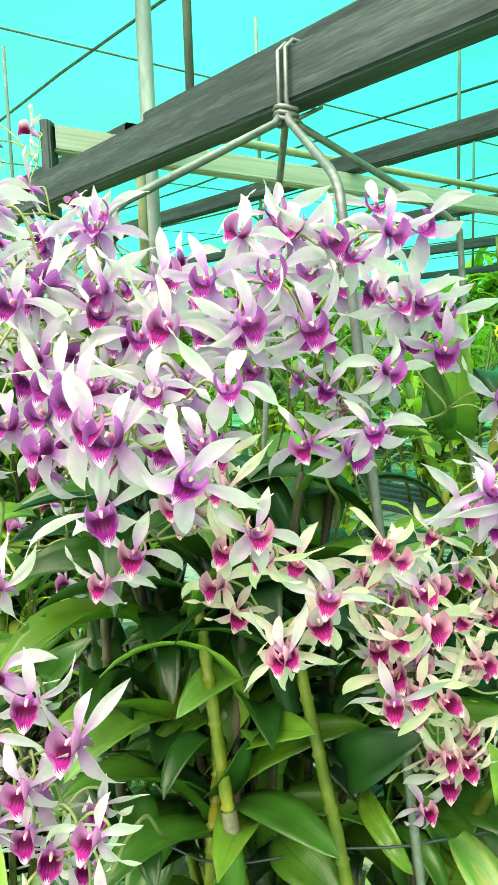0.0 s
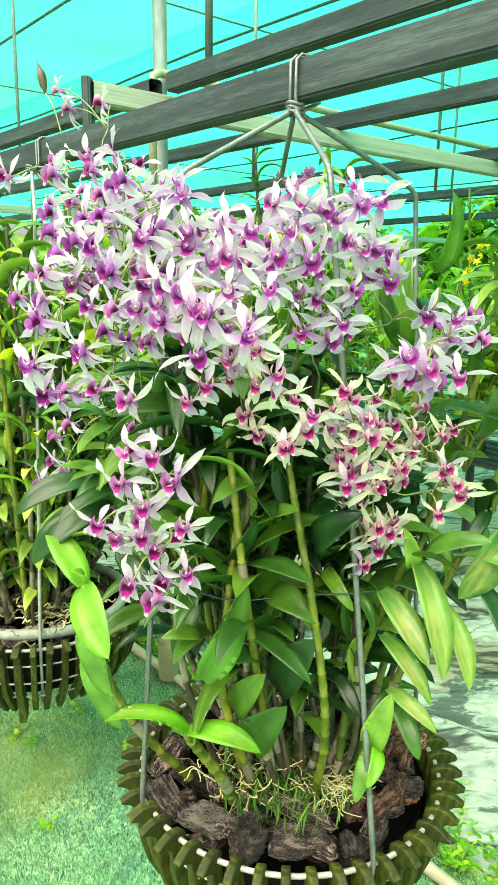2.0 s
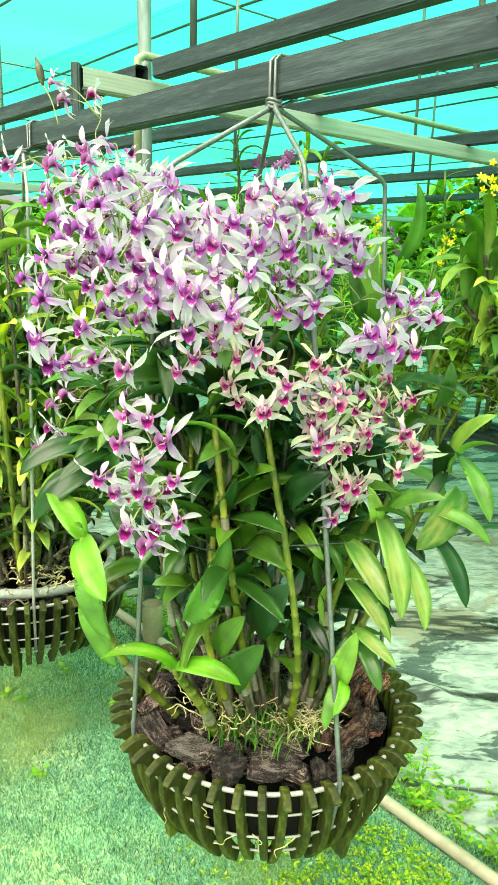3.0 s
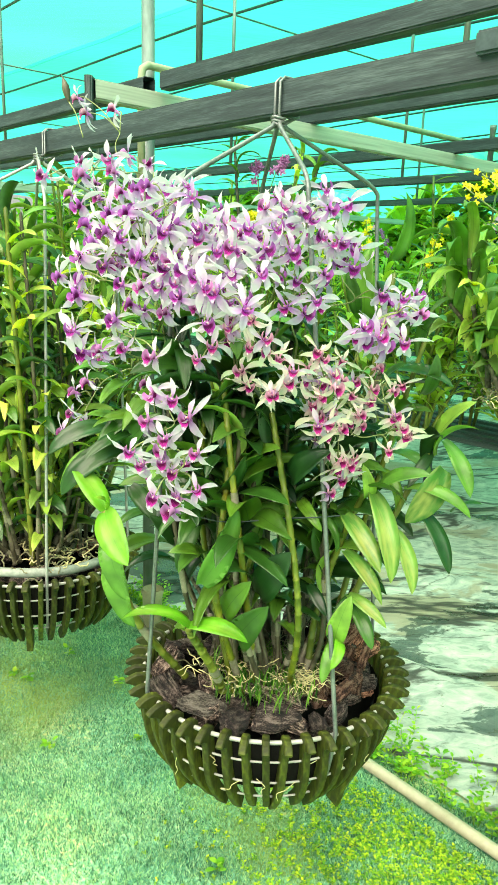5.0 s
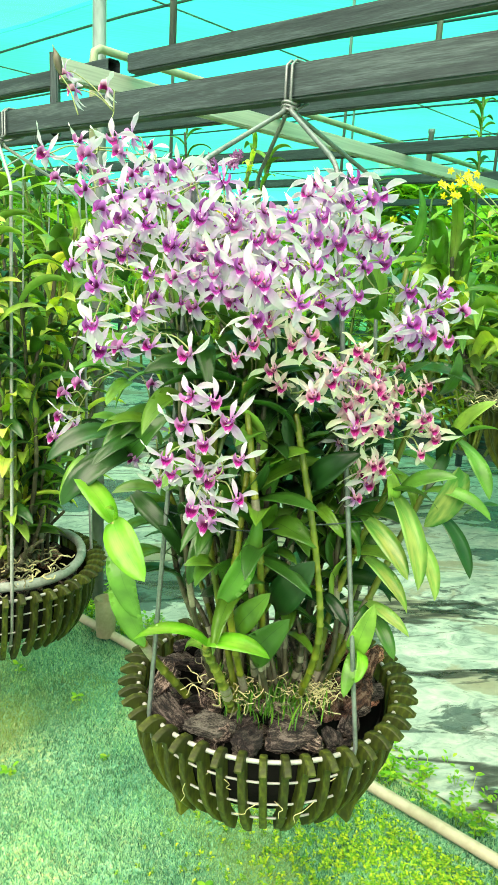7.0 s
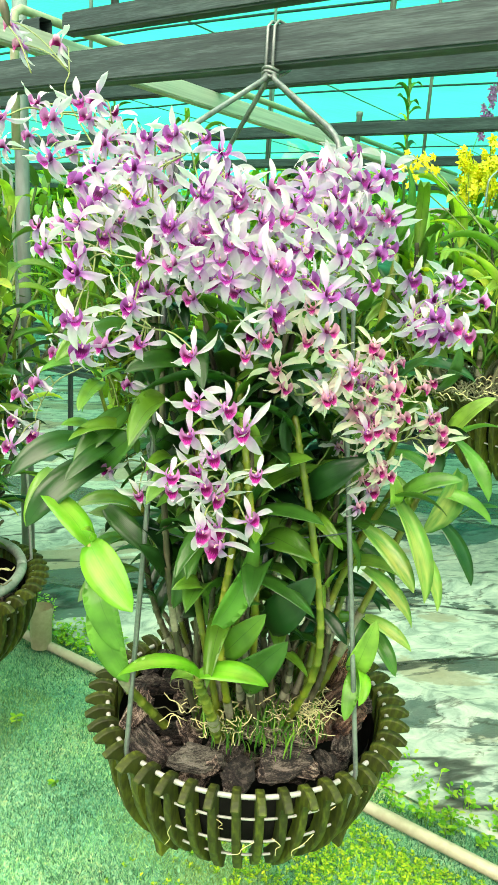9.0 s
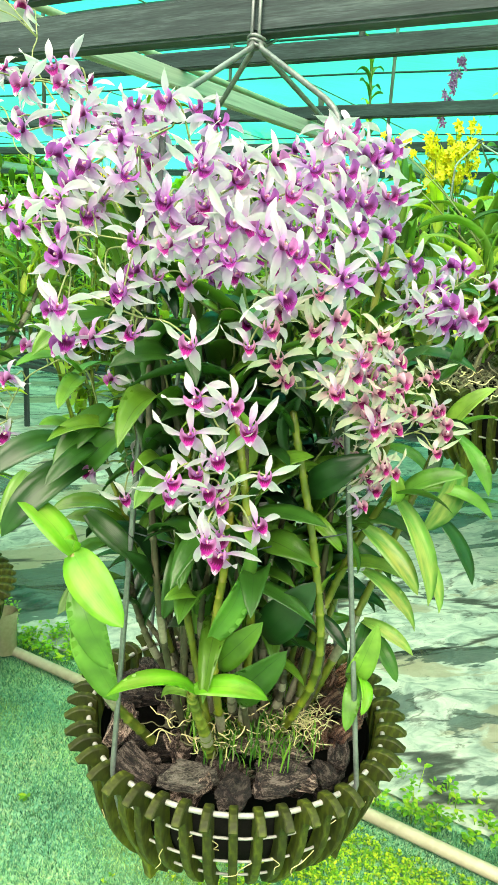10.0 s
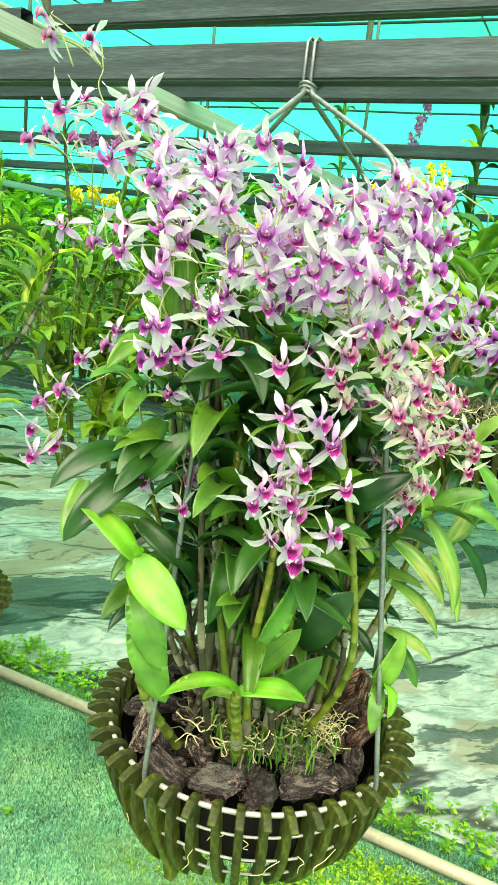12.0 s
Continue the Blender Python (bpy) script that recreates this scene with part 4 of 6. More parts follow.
def lip_mesh(mat_, pale, seed=0):
    """The lip: a channel whose side lobes stand up round the column, then a tongue that bends down to a frilled pale edge."""
    rnd = random.Random(seed)
    s = Soup()
    nt, nu = 14, 13
    vs, uvs = [], []
    c = Vector((0, -0.001, -0.003))
    for i in range(nt + 1):
        t = i / nt
        low = min(1.0, max(0.0, (t - 0.38) / 0.45))
        ang = 0.0 + (1.15 + rnd.uniform(-0.03, 0.03)) * low
        way = Vector((0, -math.cos(ang), -math.sin(ang)))
        up = Vector((0, -math.sin(ang), math.cos(ang)))
        if i:
            c = c + way * 0.023 / nt
        if t < 0.6:
            reach, r = 1.15 + 1.25 * math.sin(math.pi * t / 0.6) ** 0.75, 0.0055 + 0.0045 * math.sin(math.pi * 0.5 * min(1.0, t / 0.35))
        else:
            q = min(1.0, (t - 0.6) / 0.12)
            reach, r = 1.15 - 0.25 * q, 0.010 - 0.0026 * q
        w = 1.0 if t < 0.66 else max(0.04, 1 - ((t - 0.66) / 0.34) ** 2.4)
        for j in range(nu):
            a = -1 + 2 * j / (nu - 1)
            phi = a * reach
            frill = 0.0011 * math.sin(5.5 * a + 14 * t) * max(0.0, t - 0.5) * 2
            vs.append(c + Vector((r * math.sin(phi) * w, 0, 0)) + up * (r * (1 - math.cos(phi)) * w + frill) + way * frill)
            uvs.append((0.5 + 0.5 * a * (1.0 if t < 0.55 else 0.62), t))
    fs = [(i * nu + j, i * nu + j + 1, (i + 1) * nu + j + 1, (i + 1) * nu + j) for i in range(nt) for j in range(nu - 1)]
    s.add(vs, fs, uvs, 0)
    tube(s, [(0, 0, 0.0015), (0, -0.004, 0.004), (0, -0.008, 0.0048), (0, -0.0105, 0.0035)], [0.0014, 0.0015, 0.0015, 0.0007], 8, 1)
    return s.mesh("lip", [mat_, pale])


FLOWERS = {PETAL_LILAC.name: flower_meshes(PETAL_LILAC, 14, 23), PETAL_WHITE.name: flower_meshes(PETAL_WHITE, 20, 21), PETAL_CREAM.name: flower_meshes(PETAL_CREAM, 14, 22)}
LIPS = {m.name: [lip_mesh(m, PETAL_CREAM, k) for k in range(3)] for m in (LIP, LIP_BRIGHT, LIP_ROSE)}

main_orchid = thing("orchid_plant", RIM + Vector((0, 0, -0.02)), "lush orchid with white and magenta flowers in the slatted basket", "orchid")


def flower_at(parent, p, face, pm, lip_m, size=1.0, roll=0.0):
    face = Vector(face).normalized()
    y = -face
    x = y.cross(Vector((0, 0, 1))).normalized()
    z = x.cross(y)
    m = Matrix.Translation(p) @ Matrix((x, y, z)).transposed().to_4x4() @ Matrix.Rotation(roll, 4, "Y") @ Matrix.Diagonal((size, size, size, 1))
    f = put("flower", random.choice(FLOWERS[pm.name]), parent, m)
    put("lip", random.choice(LIPS[lip_m.name]), f, m @ Matrix.Scale(random.uniform(0.78, 0.95), 4), "magenta lip")
    return f


def flower_spray(base, spots, pm, lip_m, size=1.0):
    """A flower stem from the top of a cane through its flowers, each on a short stalk."""
    base = Vector(base)
    spots = [Vector(p) for p in spots]
    if pm is PETAL_CREAM:
        spots = [q for p in spots for q in ((p, p + Vector((random.uniform(-0.022, 0.022), random.uniform(-0.005, 0.03), random.uniform(-0.024, 0.02)))) if random.random() < 0.6 else (p,))]
    axis = Vector((0.04, 0.80, 0))
    s = Soup()
    line = [base]
    for p in spots:
        d = Vector((p.x - axis.x, p.y - axis.y, 0)).normalized()
        q = p - d * 0.02 + Vector((0, 0, 0.004))
        line.append(line[-1].lerp(q, 0.45))
    pts = curve(line, 5)
    tube(s, pts, [0.0016 - 0.0007 * i / len(pts) for i in range(len(pts))], 6)
    put("flower_stem", s.mesh("flower_stem", STEM), main_orchid, None, "thin green flower stem")
    for i, p in enumerate(spots):
        out = Vector((p.x - axis.x, p.y - axis.y, 0)).normalized()
        face = out * 0.75 + Vector((0, -0.6, 0)) + Vector((random.uniform(-0.65, 0.65), random.uniform(-0.3, 0.4), random.uniform(-0.45, 0.3)))
        f = flower_at(main_orchid, p, face, PETAL_LILAC if lip_m is LIP and random.random() < 0.4 else PETAL_WHITE if random.random() < 0.25 else pm, LIP_BRIGHT if lip_m is LIP and random.random() < 0.3 else lip_m, size * (0.84 if pm is PETAL_CREAM else 0.93) * random.uniform(0.85, 1.15), random.gauss(0, 0.35))
        back = p - face.normalized() * 0.012
        root = min(pts, key=lambda q: (q - back).length)
        sk = Soup()
        tube(sk, curve([root, root.lerp(back, 0.5) + Vector((0, 0, 0.008)), back, p], 4), 0.0011, 5)
        put("stalk", sk.mesh("stalk", STEM), f, None)
    # the cane that carries it
    a = math.atan2(base.y - RIM.y, base.x - RIM.x)
    foot = RIM + Vector((0.09 * math.cos(a) + random.uniform(-0.03, 0.03), 0.09 * math.sin(a) + random.uniform(-0.03, 0.03), -0.02))
    # mostly old grey-brown canes; their dark colour also gives the shade low down
    leafy_cane(main_orchid, foot, base, 0.0056, 0.0042, 6, 0.46, 0.15, old=random.random() < 0.85)


flower_spray((0.014, 0.608, 1.165), [(-0.021, 0.479, 1.289), (0.025, 0.418, 1.264), (0.047, 0.425, 1.283), (0.054, 0.418, 1.301), (-0.009, 0.414, 1.333), (-0.037, 0.442, 1.373), (-0.039, 0.422, 1.358), (-0.063, 0.404, 1.333), (0.010, 0.399, 1.347), (-0.007, 0.405, 1.372)], PETAL_CREAM, LIP_ROSE)
flower_spray((0.036, 0.627, 1.344), [(0.050, 0.525, 1.511), (0.004, 0.466, 1.463), (0.033, 0.472, 1.481), (0.045, 0.436, 1.467), (0.100, 0.504, 1.531), (0.073, 0.467, 1.513), (0.057, 0.470, 1.523), (0.022, 0.495, 1.544), (0.034, 0.466, 1.527), (0.022, 0.437, 1.497), (0.008, 0.411, 1.471), (-0.016, 0.429, 1.496), (0.005, 0.446, 1.525)], PETAL_WHITE, LIP)
flower_spray((-0.036, 0.656, 1.231), [(-0.043, 0.543, 1.326), (-0.074, 0.601, 1.371), (-0.152, 0.571, 1.372), (-0.131, 0.602, 1.409), (-0.066, 0.517, 1.385), (-0.105, 0.560, 1.407), (-0.084, 0.527, 1.396), (-0.026, 0.505, 1.389), (-0.112, 0.531, 1.400), (-0.042, 0.514, 1.435), (-0.043, 0.492, 1.426), (-0.135, 0.464, 1.373), (-0.111, 0.461, 1.395)], PETAL_WHITE, LIP)
flower_spray((-0.116, 0.632, 1.208), [(-0.186, 0.585, 1.366), (-0.260, 0.515, 1.297), (-0.233, 0.471, 1.314), (-0.196, 0.453, 1.319), (-0.187, 0.475, 1.384), (-0.207, 0.445, 1.363), (-0.274, 0.475, 1.341), (-0.145, 0.396, 1.317), (-0.269, 0.489, 1.396), (-0.235, 0.514, 1.438), (-0.196, 0.436, 1.414), (-0.163, 0.423, 1.413), (-0.303, 0.510, 1.421)], PETAL_WHITE, LIP)
flower_spray((-0.084, 0.676, 1.339), [(-0.112, 0.626, 1.454), (-0.161, 0.550, 1.440), (-0.146, 0.629, 1.508), (-0.143, 0.687, 1.520), (-0.158, 0.526, 1.454), (-0.172, 0.545, 1.476), (-0.216, 0.558, 1.457), (-0.139, 0.630, 1.544), (-0.178, 0.611, 1.554), (-0.114, 0.563, 1.562), (-0.235, 0.530, 1.489), (-0.203, 0.477, 1.478), (-0.185, 0.519, 1.550)], PETAL_WHITE, LIP)
flower_spray((0.120, 0.661, 0.991), [(0.167, 0.569, 1.110), (0.147, 0.537, 1.105), (0.137, 0.544, 1.122), (0.122, 0.566, 1.142), (0.169, 0.562, 1.133), (0.141, 0.506, 1.146), (0.152, 0.554, 1.201), (0.217, 0.502, 1.166), (0.248, 0.536, 1.181), (0.240, 0.528, 1.198)], PETAL_CREAM, LIP_ROSE)
flower_spray((0.101, 0.699, 1.272), [(0.072, 0.660, 1.397), (0.103, 0.644, 1.421), (0.096, 0.584, 1.383), (0.216, 0.630, 1.388), (0.203, 0.599, 1.406), (0.125, 0.616, 1.453), (0.139, 0.642, 1.464), (0.149, 0.572, 1.448), (0.154, 0.705, 1.489), (0.153, 0.584, 1.475)], PETAL_WHITE, LIP)
flower_spray((0.071, 0.699, 1.360), [(0.049, 0.631, 1.498), (0.099, 0.600, 1.495), (0.129, 0.599, 1.486), (0.077, 0.627, 1.517), (0.078, 0.651, 1.526), (0.071, 0.595, 1.500), (0.098, 0.667, 1.534), (0.057, 0.695, 1.544), (0.109, 0.698, 1.547), (0.100, 0.551, 1.490), (0.104, 0.621, 1.566), (0.130, 0.547, 1.538)], PETAL_WHITE, LIP)
flower_spray((0.083, 0.641, 1.091), [(0.127, 0.525, 1.220), (0.099, 0.535, 1.241), (0.097, 0.506, 1.222), (0.120, 0.494, 1.226), (0.099, 0.484, 1.220), (0.134, 0.476, 1.204), (0.123, 0.542, 1.268), (0.164, 0.497, 1.223), (0.076, 0.520, 1.268), (0.098, 0.458, 1.212), (0.154, 0.508, 1.253), (0.134, 0.524, 1.274), (0.102, 0.501, 1.271), (0.099, 0.463, 1.255), (0.079, 0.478, 1.297), (0.114, 0.449, 1.294), (0.091, 0.449, 1.327)], PETAL_CREAM, LIP_ROSE)
flower_spray((0.131, 0.684, 1.082), [(0.201, 0.649, 1.224), (0.195, 0.615, 1.220), (0.242, 0.604, 1.186), (0.113, 0.594, 1.245), (0.190, 0.576, 1.228), (0.196, 0.591, 1.248), (0.164, 0.576, 1.263), (0.206, 0.622, 1.281), (0.226, 0.570, 1.252), (0.228, 0.529, 1.218), (0.144, 0.583, 1.296)], PETAL_CREAM, LIP_ROSE)
flower_spray((-0.052, 0.634, 1.319), [(-0.110, 0.526, 1.440), (-0.093, 0.533, 1.461), (-0.103, 0.560, 1.480), (-0.140, 0.504, 1.434), (-0.114, 0.491, 1.450), (-0.087, 0.505, 1.498), (-0.137, 0.454, 1.439), (-0.092, 0.457, 1.480), (-0.126, 0.436, 1.453), (-0.049, 0.462, 1.502), (-0.087, 0.456, 1.496), (-0.132, 0.458, 1.490), (-0.120, 0.462, 1.501), (-0.103, 0.498, 1.540), (-0.167, 0.422, 1.450), (-0.161, 0.469, 1.552)], PETAL_WHITE, LIP)
flower_spray((0.001, 0.678, 1.323), [(0.034, 0.633, 1.427), (0.037, 0.571, 1.461), (-0.022, 0.567, 1.471), (0.006, 0.530, 1.438), (-0.062, 0.590, 1.478), (-0.053, 0.632, 1.499), (-0.074, 0.644, 1.499), (-0.040, 0.597, 1.497), (-0.026, 0.520, 1.462), (-0.030, 0.538, 1.490), (-0.066, 0.641, 1.530), (0.027, 0.565, 1.519), (-0.068, 0.550, 1.499), (-0.003, 0.520, 1.490)], PETAL_WHITE, LIP)
flower_spray((0.064, 0.644, 1.271), [(0.072, 0.509, 1.378), (0.042, 0.491, 1.387), (0.059, 0.580, 1.455), (0.057, 0.488, 1.426), (0.084, 0.458, 1.399), (0.095, 0.480, 1.437), (0.109, 0.503, 1.480), (0.123, 0.510, 1.484)], PETAL_WHITE, LIP)
flower_spray((0.138, 0.646, 1.204), [(0.203, 0.604, 1.347), (0.202, 0.571, 1.359), (0.222, 0.550, 1.348), (0.255, 0.609, 1.370), (0.226, 0.568, 1.379), (0.187, 0.465, 1.336), (0.257, 0.594, 1.405), (0.138, 0.442, 1.351), (0.155, 0.437, 1.345), (0.215, 0.447, 1.344), (0.217, 0.494, 1.405), (0.238, 0.465, 1.387), (0.152, 0.421, 1.365), (0.174, 0.415, 1.353)], PETAL_WHITE, LIP)
flower_spray((-0.056, 0.585, 1.017), [(-0.117, 0.433, 1.103), (-0.100, 0.420, 1.157), (-0.107, 0.385, 1.114), (-0.111, 0.360, 1.103), (-0.161, 0.395, 1.159), (-0.132, 0.396, 1.181), (-0.117, 0.373, 1.158), (-0.078, 0.351, 1.137), (-0.129, 0.371, 1.172), (-0.136, 0.336, 1.131), (-0.077, 0.339, 1.194), (-0.123, 0.357, 1.210), (-0.171, 0.349, 1.191), (-0.148, 0.368, 1.232), (-0.091, 0.357, 1.239), (-0.140, 0.376, 1.267), (-0.114, 0.349, 1.267)], PETAL_WHITE, LIP_BRIGHT)
flower_spray((-0.015, 0.582, 1.249), [(-0.018, 0.399, 1.400), (-0.064, 0.379, 1.398), (-0.108, 0.394, 1.400), (-0.068, 0.355, 1.371), (-0.083, 0.375, 1.429), (-0.057, 0.350, 1.410), (-0.017, 0.331, 1.392), (-0.072, 0.352, 1.417), (-0.036, 0.356, 1.436), (0.002, 0.354, 1.435)], PETAL_WHITE, LIP)
flower_spray((-0.030, 0.613, 1.266), [(-0.054, 0.463, 1.407), (-0.085, 0.443, 1.386), (-0.080, 0.457, 1.429), (-0.043, 0.421, 1.395), (-0.039, 0.451, 1.434), (-0.089, 0.423, 1.435), (-0.062, 0.445, 1.464), (-0.116, 0.412, 1.418), (-0.139, 0.416, 1.412), (-0.040, 0.426, 1.470), (-0.105, 0.404, 1.436)], PETAL_WHITE, LIP)

# the sprays that hang out on the far side
flower_spray((-0.150, 0.620, 1.270), [(-0.200, 0.560, 1.505), (-0.263, 0.530, 1.496), (-0.250, 0.515, 1.472), (-0.267, 0.491, 1.450), (-0.262, 0.476, 1.420), (-0.267, 0.472, 1.395), (-0.272, 0.446, 1.345), (-0.284, 0.588, 1.450), (-0.262, 0.470, 1.312)], PETAL_WHITE, LIP)
flower_spray((-0.130, 0.640, 1.290), [(-0.201, 0.519, 1.516), (-0.187, 0.526, 1.521), (-0.207, 0.490, 1.474), (-0.170, 0.423, 1.454), (-0.160, 0.507, 1.409), (-0.134, 0.422, 1.487), (-0.225, 0.560, 1.440), (-0.209, 0.448, 1.363)], PETAL_WHITE, LIP)
flower_spray((-0.170, 0.730, 1.380), [(-0.188, 0.796, 1.579), (-0.209, 0.803, 1.615), (-0.237, 0.741, 1.623), (-0.263, 0.704, 1.613), (-0.295, 0.648, 1.581), (-0.320, 0.740, 1.610), (-0.359, 0.644, 1.577), (-0.250, 0.680, 1.590), (-0.222, 0.720, 1.570)], PETAL_WHITE, LIP_BRIGHT)
flower_spray((-0.160, 0.700, 1.350), [(-0.230, 0.640, 1.555), (-0.270, 0.650, 1.545), (-0.212, 0.650, 1.530), (-0.245, 0.610, 1.520), (-0.185, 0.620, 1.545), (-0.300, 0.640, 1.530), (-0.200, 0.700, 1.545), (-0.170, 0.600, 1.515), (-0.235, 0.600, 1.490), (-0.150, 0.640, 1.560)], PETAL_WHITE, LIP)
flower_spray((-0.165, 0.800, 1.330), [(-0.221, 0.893, 1.415), (-0.270, 0.876, 1.434), (-0.324, 0.855, 1.447), (-0.298, 0.947, 1.588), (-0.375, 0.885, 1.565), (-0.340, 0.960, 1.595)], PETAL_WHITE, LIP_BRIGHT)
flower_spray((-0.180, 0.770, 1.060), [(-0.240, 0.810, 1.300), (-0.255, 0.790, 1.281), (-0.294, 0.785, 1.258), (-0.322, 0.768, 1.214), (-0.350, 0.780, 1.190), (-0.361, 0.794, 1.146), (-0.364, 0.735, 1.119), (-0.330, 0.770, 1.130)], PETAL_WHITE, LIP_BRIGHT, 0.95)
flower_spray((-0.110, 0.690, 1.030), [(-0.192, 0.646, 1.235), (-0.145, 0.660, 1.150), (-0.196, 0.662, 1.151), (-0.154, 0.634, 1.116), (-0.220, 0.636, 1.110), (-0.181, 0.589, 1.087)], PETAL_WHITE, LIP_BRIGHT, 0.85)
flower_spray((-0.150, 0.760, 1.420), [(-0.348, 0.916, 1.720), (-0.362, 0.905, 1.745), (-0.290, 0.900, 1.724)], PETAL_WHITE, LIP_ROSE, 0.95)


# leafy canes without flowers
for i in range(9):
    a = 2 * math.pi * i / 9 + random.uniform(-0.2, 0.2)
    r = random.uniform(0.03, 0.12)
    foot = RIM + Vector((r * math.cos(a), r * math.sin(a), -0.02))
    h = random.uniform(0.3, 0.68)
    top = foot + Vector((0.13 * math.cos(a) + random.uniform(-0.05, 0.05), 0.10 * math.sin(a) + random.uniform(-0.05, 0.05), h))
    leafy_cane(main_orchid, foot, top, 0.0068, 0.0045, 6, 0.5, 0.15, old=i % 2 == 0)
for i in range(14):
    a = random.uniform(0, 6.28)
    r = random.uniform(0.02, 0.13)
    foot = RIM + Vector((r * math.cos(a), r * math.sin(a), -0.02))
    leafy_cane(main_orchid, foot, foot + Vector((random.uniform(-0.07, 0.07), random.uniform(-0.07, 0.07), random.uniform(0.12, 0.3))), 0.007, 0.004, 0, old=True)

# stout yellow-green canes on the open side
FRONT_CANES = [((-0.010, 0.550, 0.930), (-0.030, 0.535, 1.080), (-0.053, 0.560, 1.260)), ((0.090, 0.535, 0.830), (0.070, 0.525, 1.000), (0.028, 0.550, 1.214)), ((-0.056, 0.570, 0.860), (-0.050, 0.555, 1.000), (-0.040, 0.570, 1.110)), ((-0.086, 0.660, 0.937), (-0.091, 0.630, 1.097), (-0.088, 0.640, 1.209))]
for base_, mid_, top_ in FRONT_CANES:
    pts_ = curve([(base_[0] * 0.6 + 0.03, 0.66, 0.62), base_, mid_, top_], 5)
    put("cane", cane_mesh(pts_, 0.0066, 0.0052, False, CANE_BRIGHT), main_orchid, None, "stout yellow-green jointed cane")
    tip_ = Vector(top_)
    for q in range(3):
        a = random.uniform(0, 6.28)
        leaf(main_orchid, tip_ + Vector((0, 0, -0.03 * q)), tip_ + Vector((0.12 * math.cos(a), 0.08 * math.sin(a), random.uniform(-0.02, 0.08))), LEAF)

# young shoots with their pale new leaves
node = Vector((-0.098, 0.505, 0.845))
put("shoot", cane_mesh(curve([(-0.041, 0.613, 0.655), (-0.06, 0.58, 0.72), (-0.095, 0.52, 0.82), node], 4), 0.009, 0.006), main_orchid, None, "fresh green shoot")
leaf(main_orchid, node, (-0.214, 0.5, 0.855), LEAF_LIME, (0, -0.35, 1), 1.1, 1, "lime-green young leaf")
leaf(main_orchid, node, (0.002, 0.49, 0.826), LEAF_LIME, (0, -0.35, 1), 1.1, 2, "lime-green young leaf")
leaf(main_orchid, node + Vector((0.005, 0.01, -0.02)), (-0.13, 0.56, 0.80), LEAF_FRESH, (0, -0.3, 1), 1.0)
shoot = Vector((-0.25, 0.555, 1.03))
put("shoot", cane_mesh(curve([(-0.12, 0.68, 0.64), (-0.2, 0.62, 0.78), (-0.24, 0.57, 0.93), shoot], 4), 0.008, 0.005), main_orchid, None, "fresh green shoot")
leaf(main_orchid, shoot, (-0.319, 0.619, 1.09), LEAF_LIME, (0.3, -0.6, 1), 1.3, 0, "lime-green young leaf")
leaf(main_orchid, shoot, (-0.197, 0.474, 0.965), LEAF_LIME, (-0.3, -1, 0.4), 1.6, 0)
leaf(main_orchid, shoot + Vector((0.005, 0, -0.05)), (-0.205, 0.52, 0.88), LEAF_FRESH, (-0.3, -1, 0.4), 1.3, 0)
leaf(main_orchid, shoot + Vector((0.01, 0, -0.09)), (-0.196, 0.53, 0.825), LEAF_FRESH, (-0.3, -1, 0.4), 1.25, 0)
leaf(main_orchid, shoot + Vector((0.0, 0, 0.005)), (-0.262, 0.53, 1.06), LEAF_LIME, (0.3, -0.6, 1), 1.2, 4)
leafy_cane(main_orchid, (0.14, 0.78, 0.62), (0.25, 0.76, 1.44), 0.008, 0.005, 5, 0.4, 0.14)
leafy_cane(main_orchid, (0.12, 0.66, 0.62), (0.205, 0.575, 1.10), 0.0075, 0.005, 2, 0.6, 0.12)
leafy_cane(main_orchid, (0.14, 0.70, 0.62), (0.335, 0.665, 1.16), 0.0075, 0.005, 2, 0.6, 0.12)
leafy_cane(main_orchid, (0.15, 0.70, 0.62), (0.295, 0.66, 1.33), 0.007, 0.004, 4, 0.6, 0.11)
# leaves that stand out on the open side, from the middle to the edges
# extra dark leaves whose colour deepens the shade in the heart of the plant
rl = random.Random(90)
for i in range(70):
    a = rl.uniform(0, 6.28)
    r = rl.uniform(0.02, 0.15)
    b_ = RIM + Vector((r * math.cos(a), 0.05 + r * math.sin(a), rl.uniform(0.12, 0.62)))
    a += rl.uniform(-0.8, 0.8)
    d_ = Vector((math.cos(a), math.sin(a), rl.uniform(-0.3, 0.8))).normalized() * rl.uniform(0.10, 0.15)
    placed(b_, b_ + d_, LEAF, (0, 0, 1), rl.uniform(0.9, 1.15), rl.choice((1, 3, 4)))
# more dark leaves standing in for the shaded gap under the right-hand flowers
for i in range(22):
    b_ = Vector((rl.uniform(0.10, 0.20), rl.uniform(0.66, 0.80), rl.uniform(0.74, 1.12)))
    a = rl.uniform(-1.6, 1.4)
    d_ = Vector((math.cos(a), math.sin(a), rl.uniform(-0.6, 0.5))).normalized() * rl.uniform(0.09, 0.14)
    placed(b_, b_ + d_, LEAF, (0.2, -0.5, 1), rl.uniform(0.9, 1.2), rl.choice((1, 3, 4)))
rl = random.Random(91)
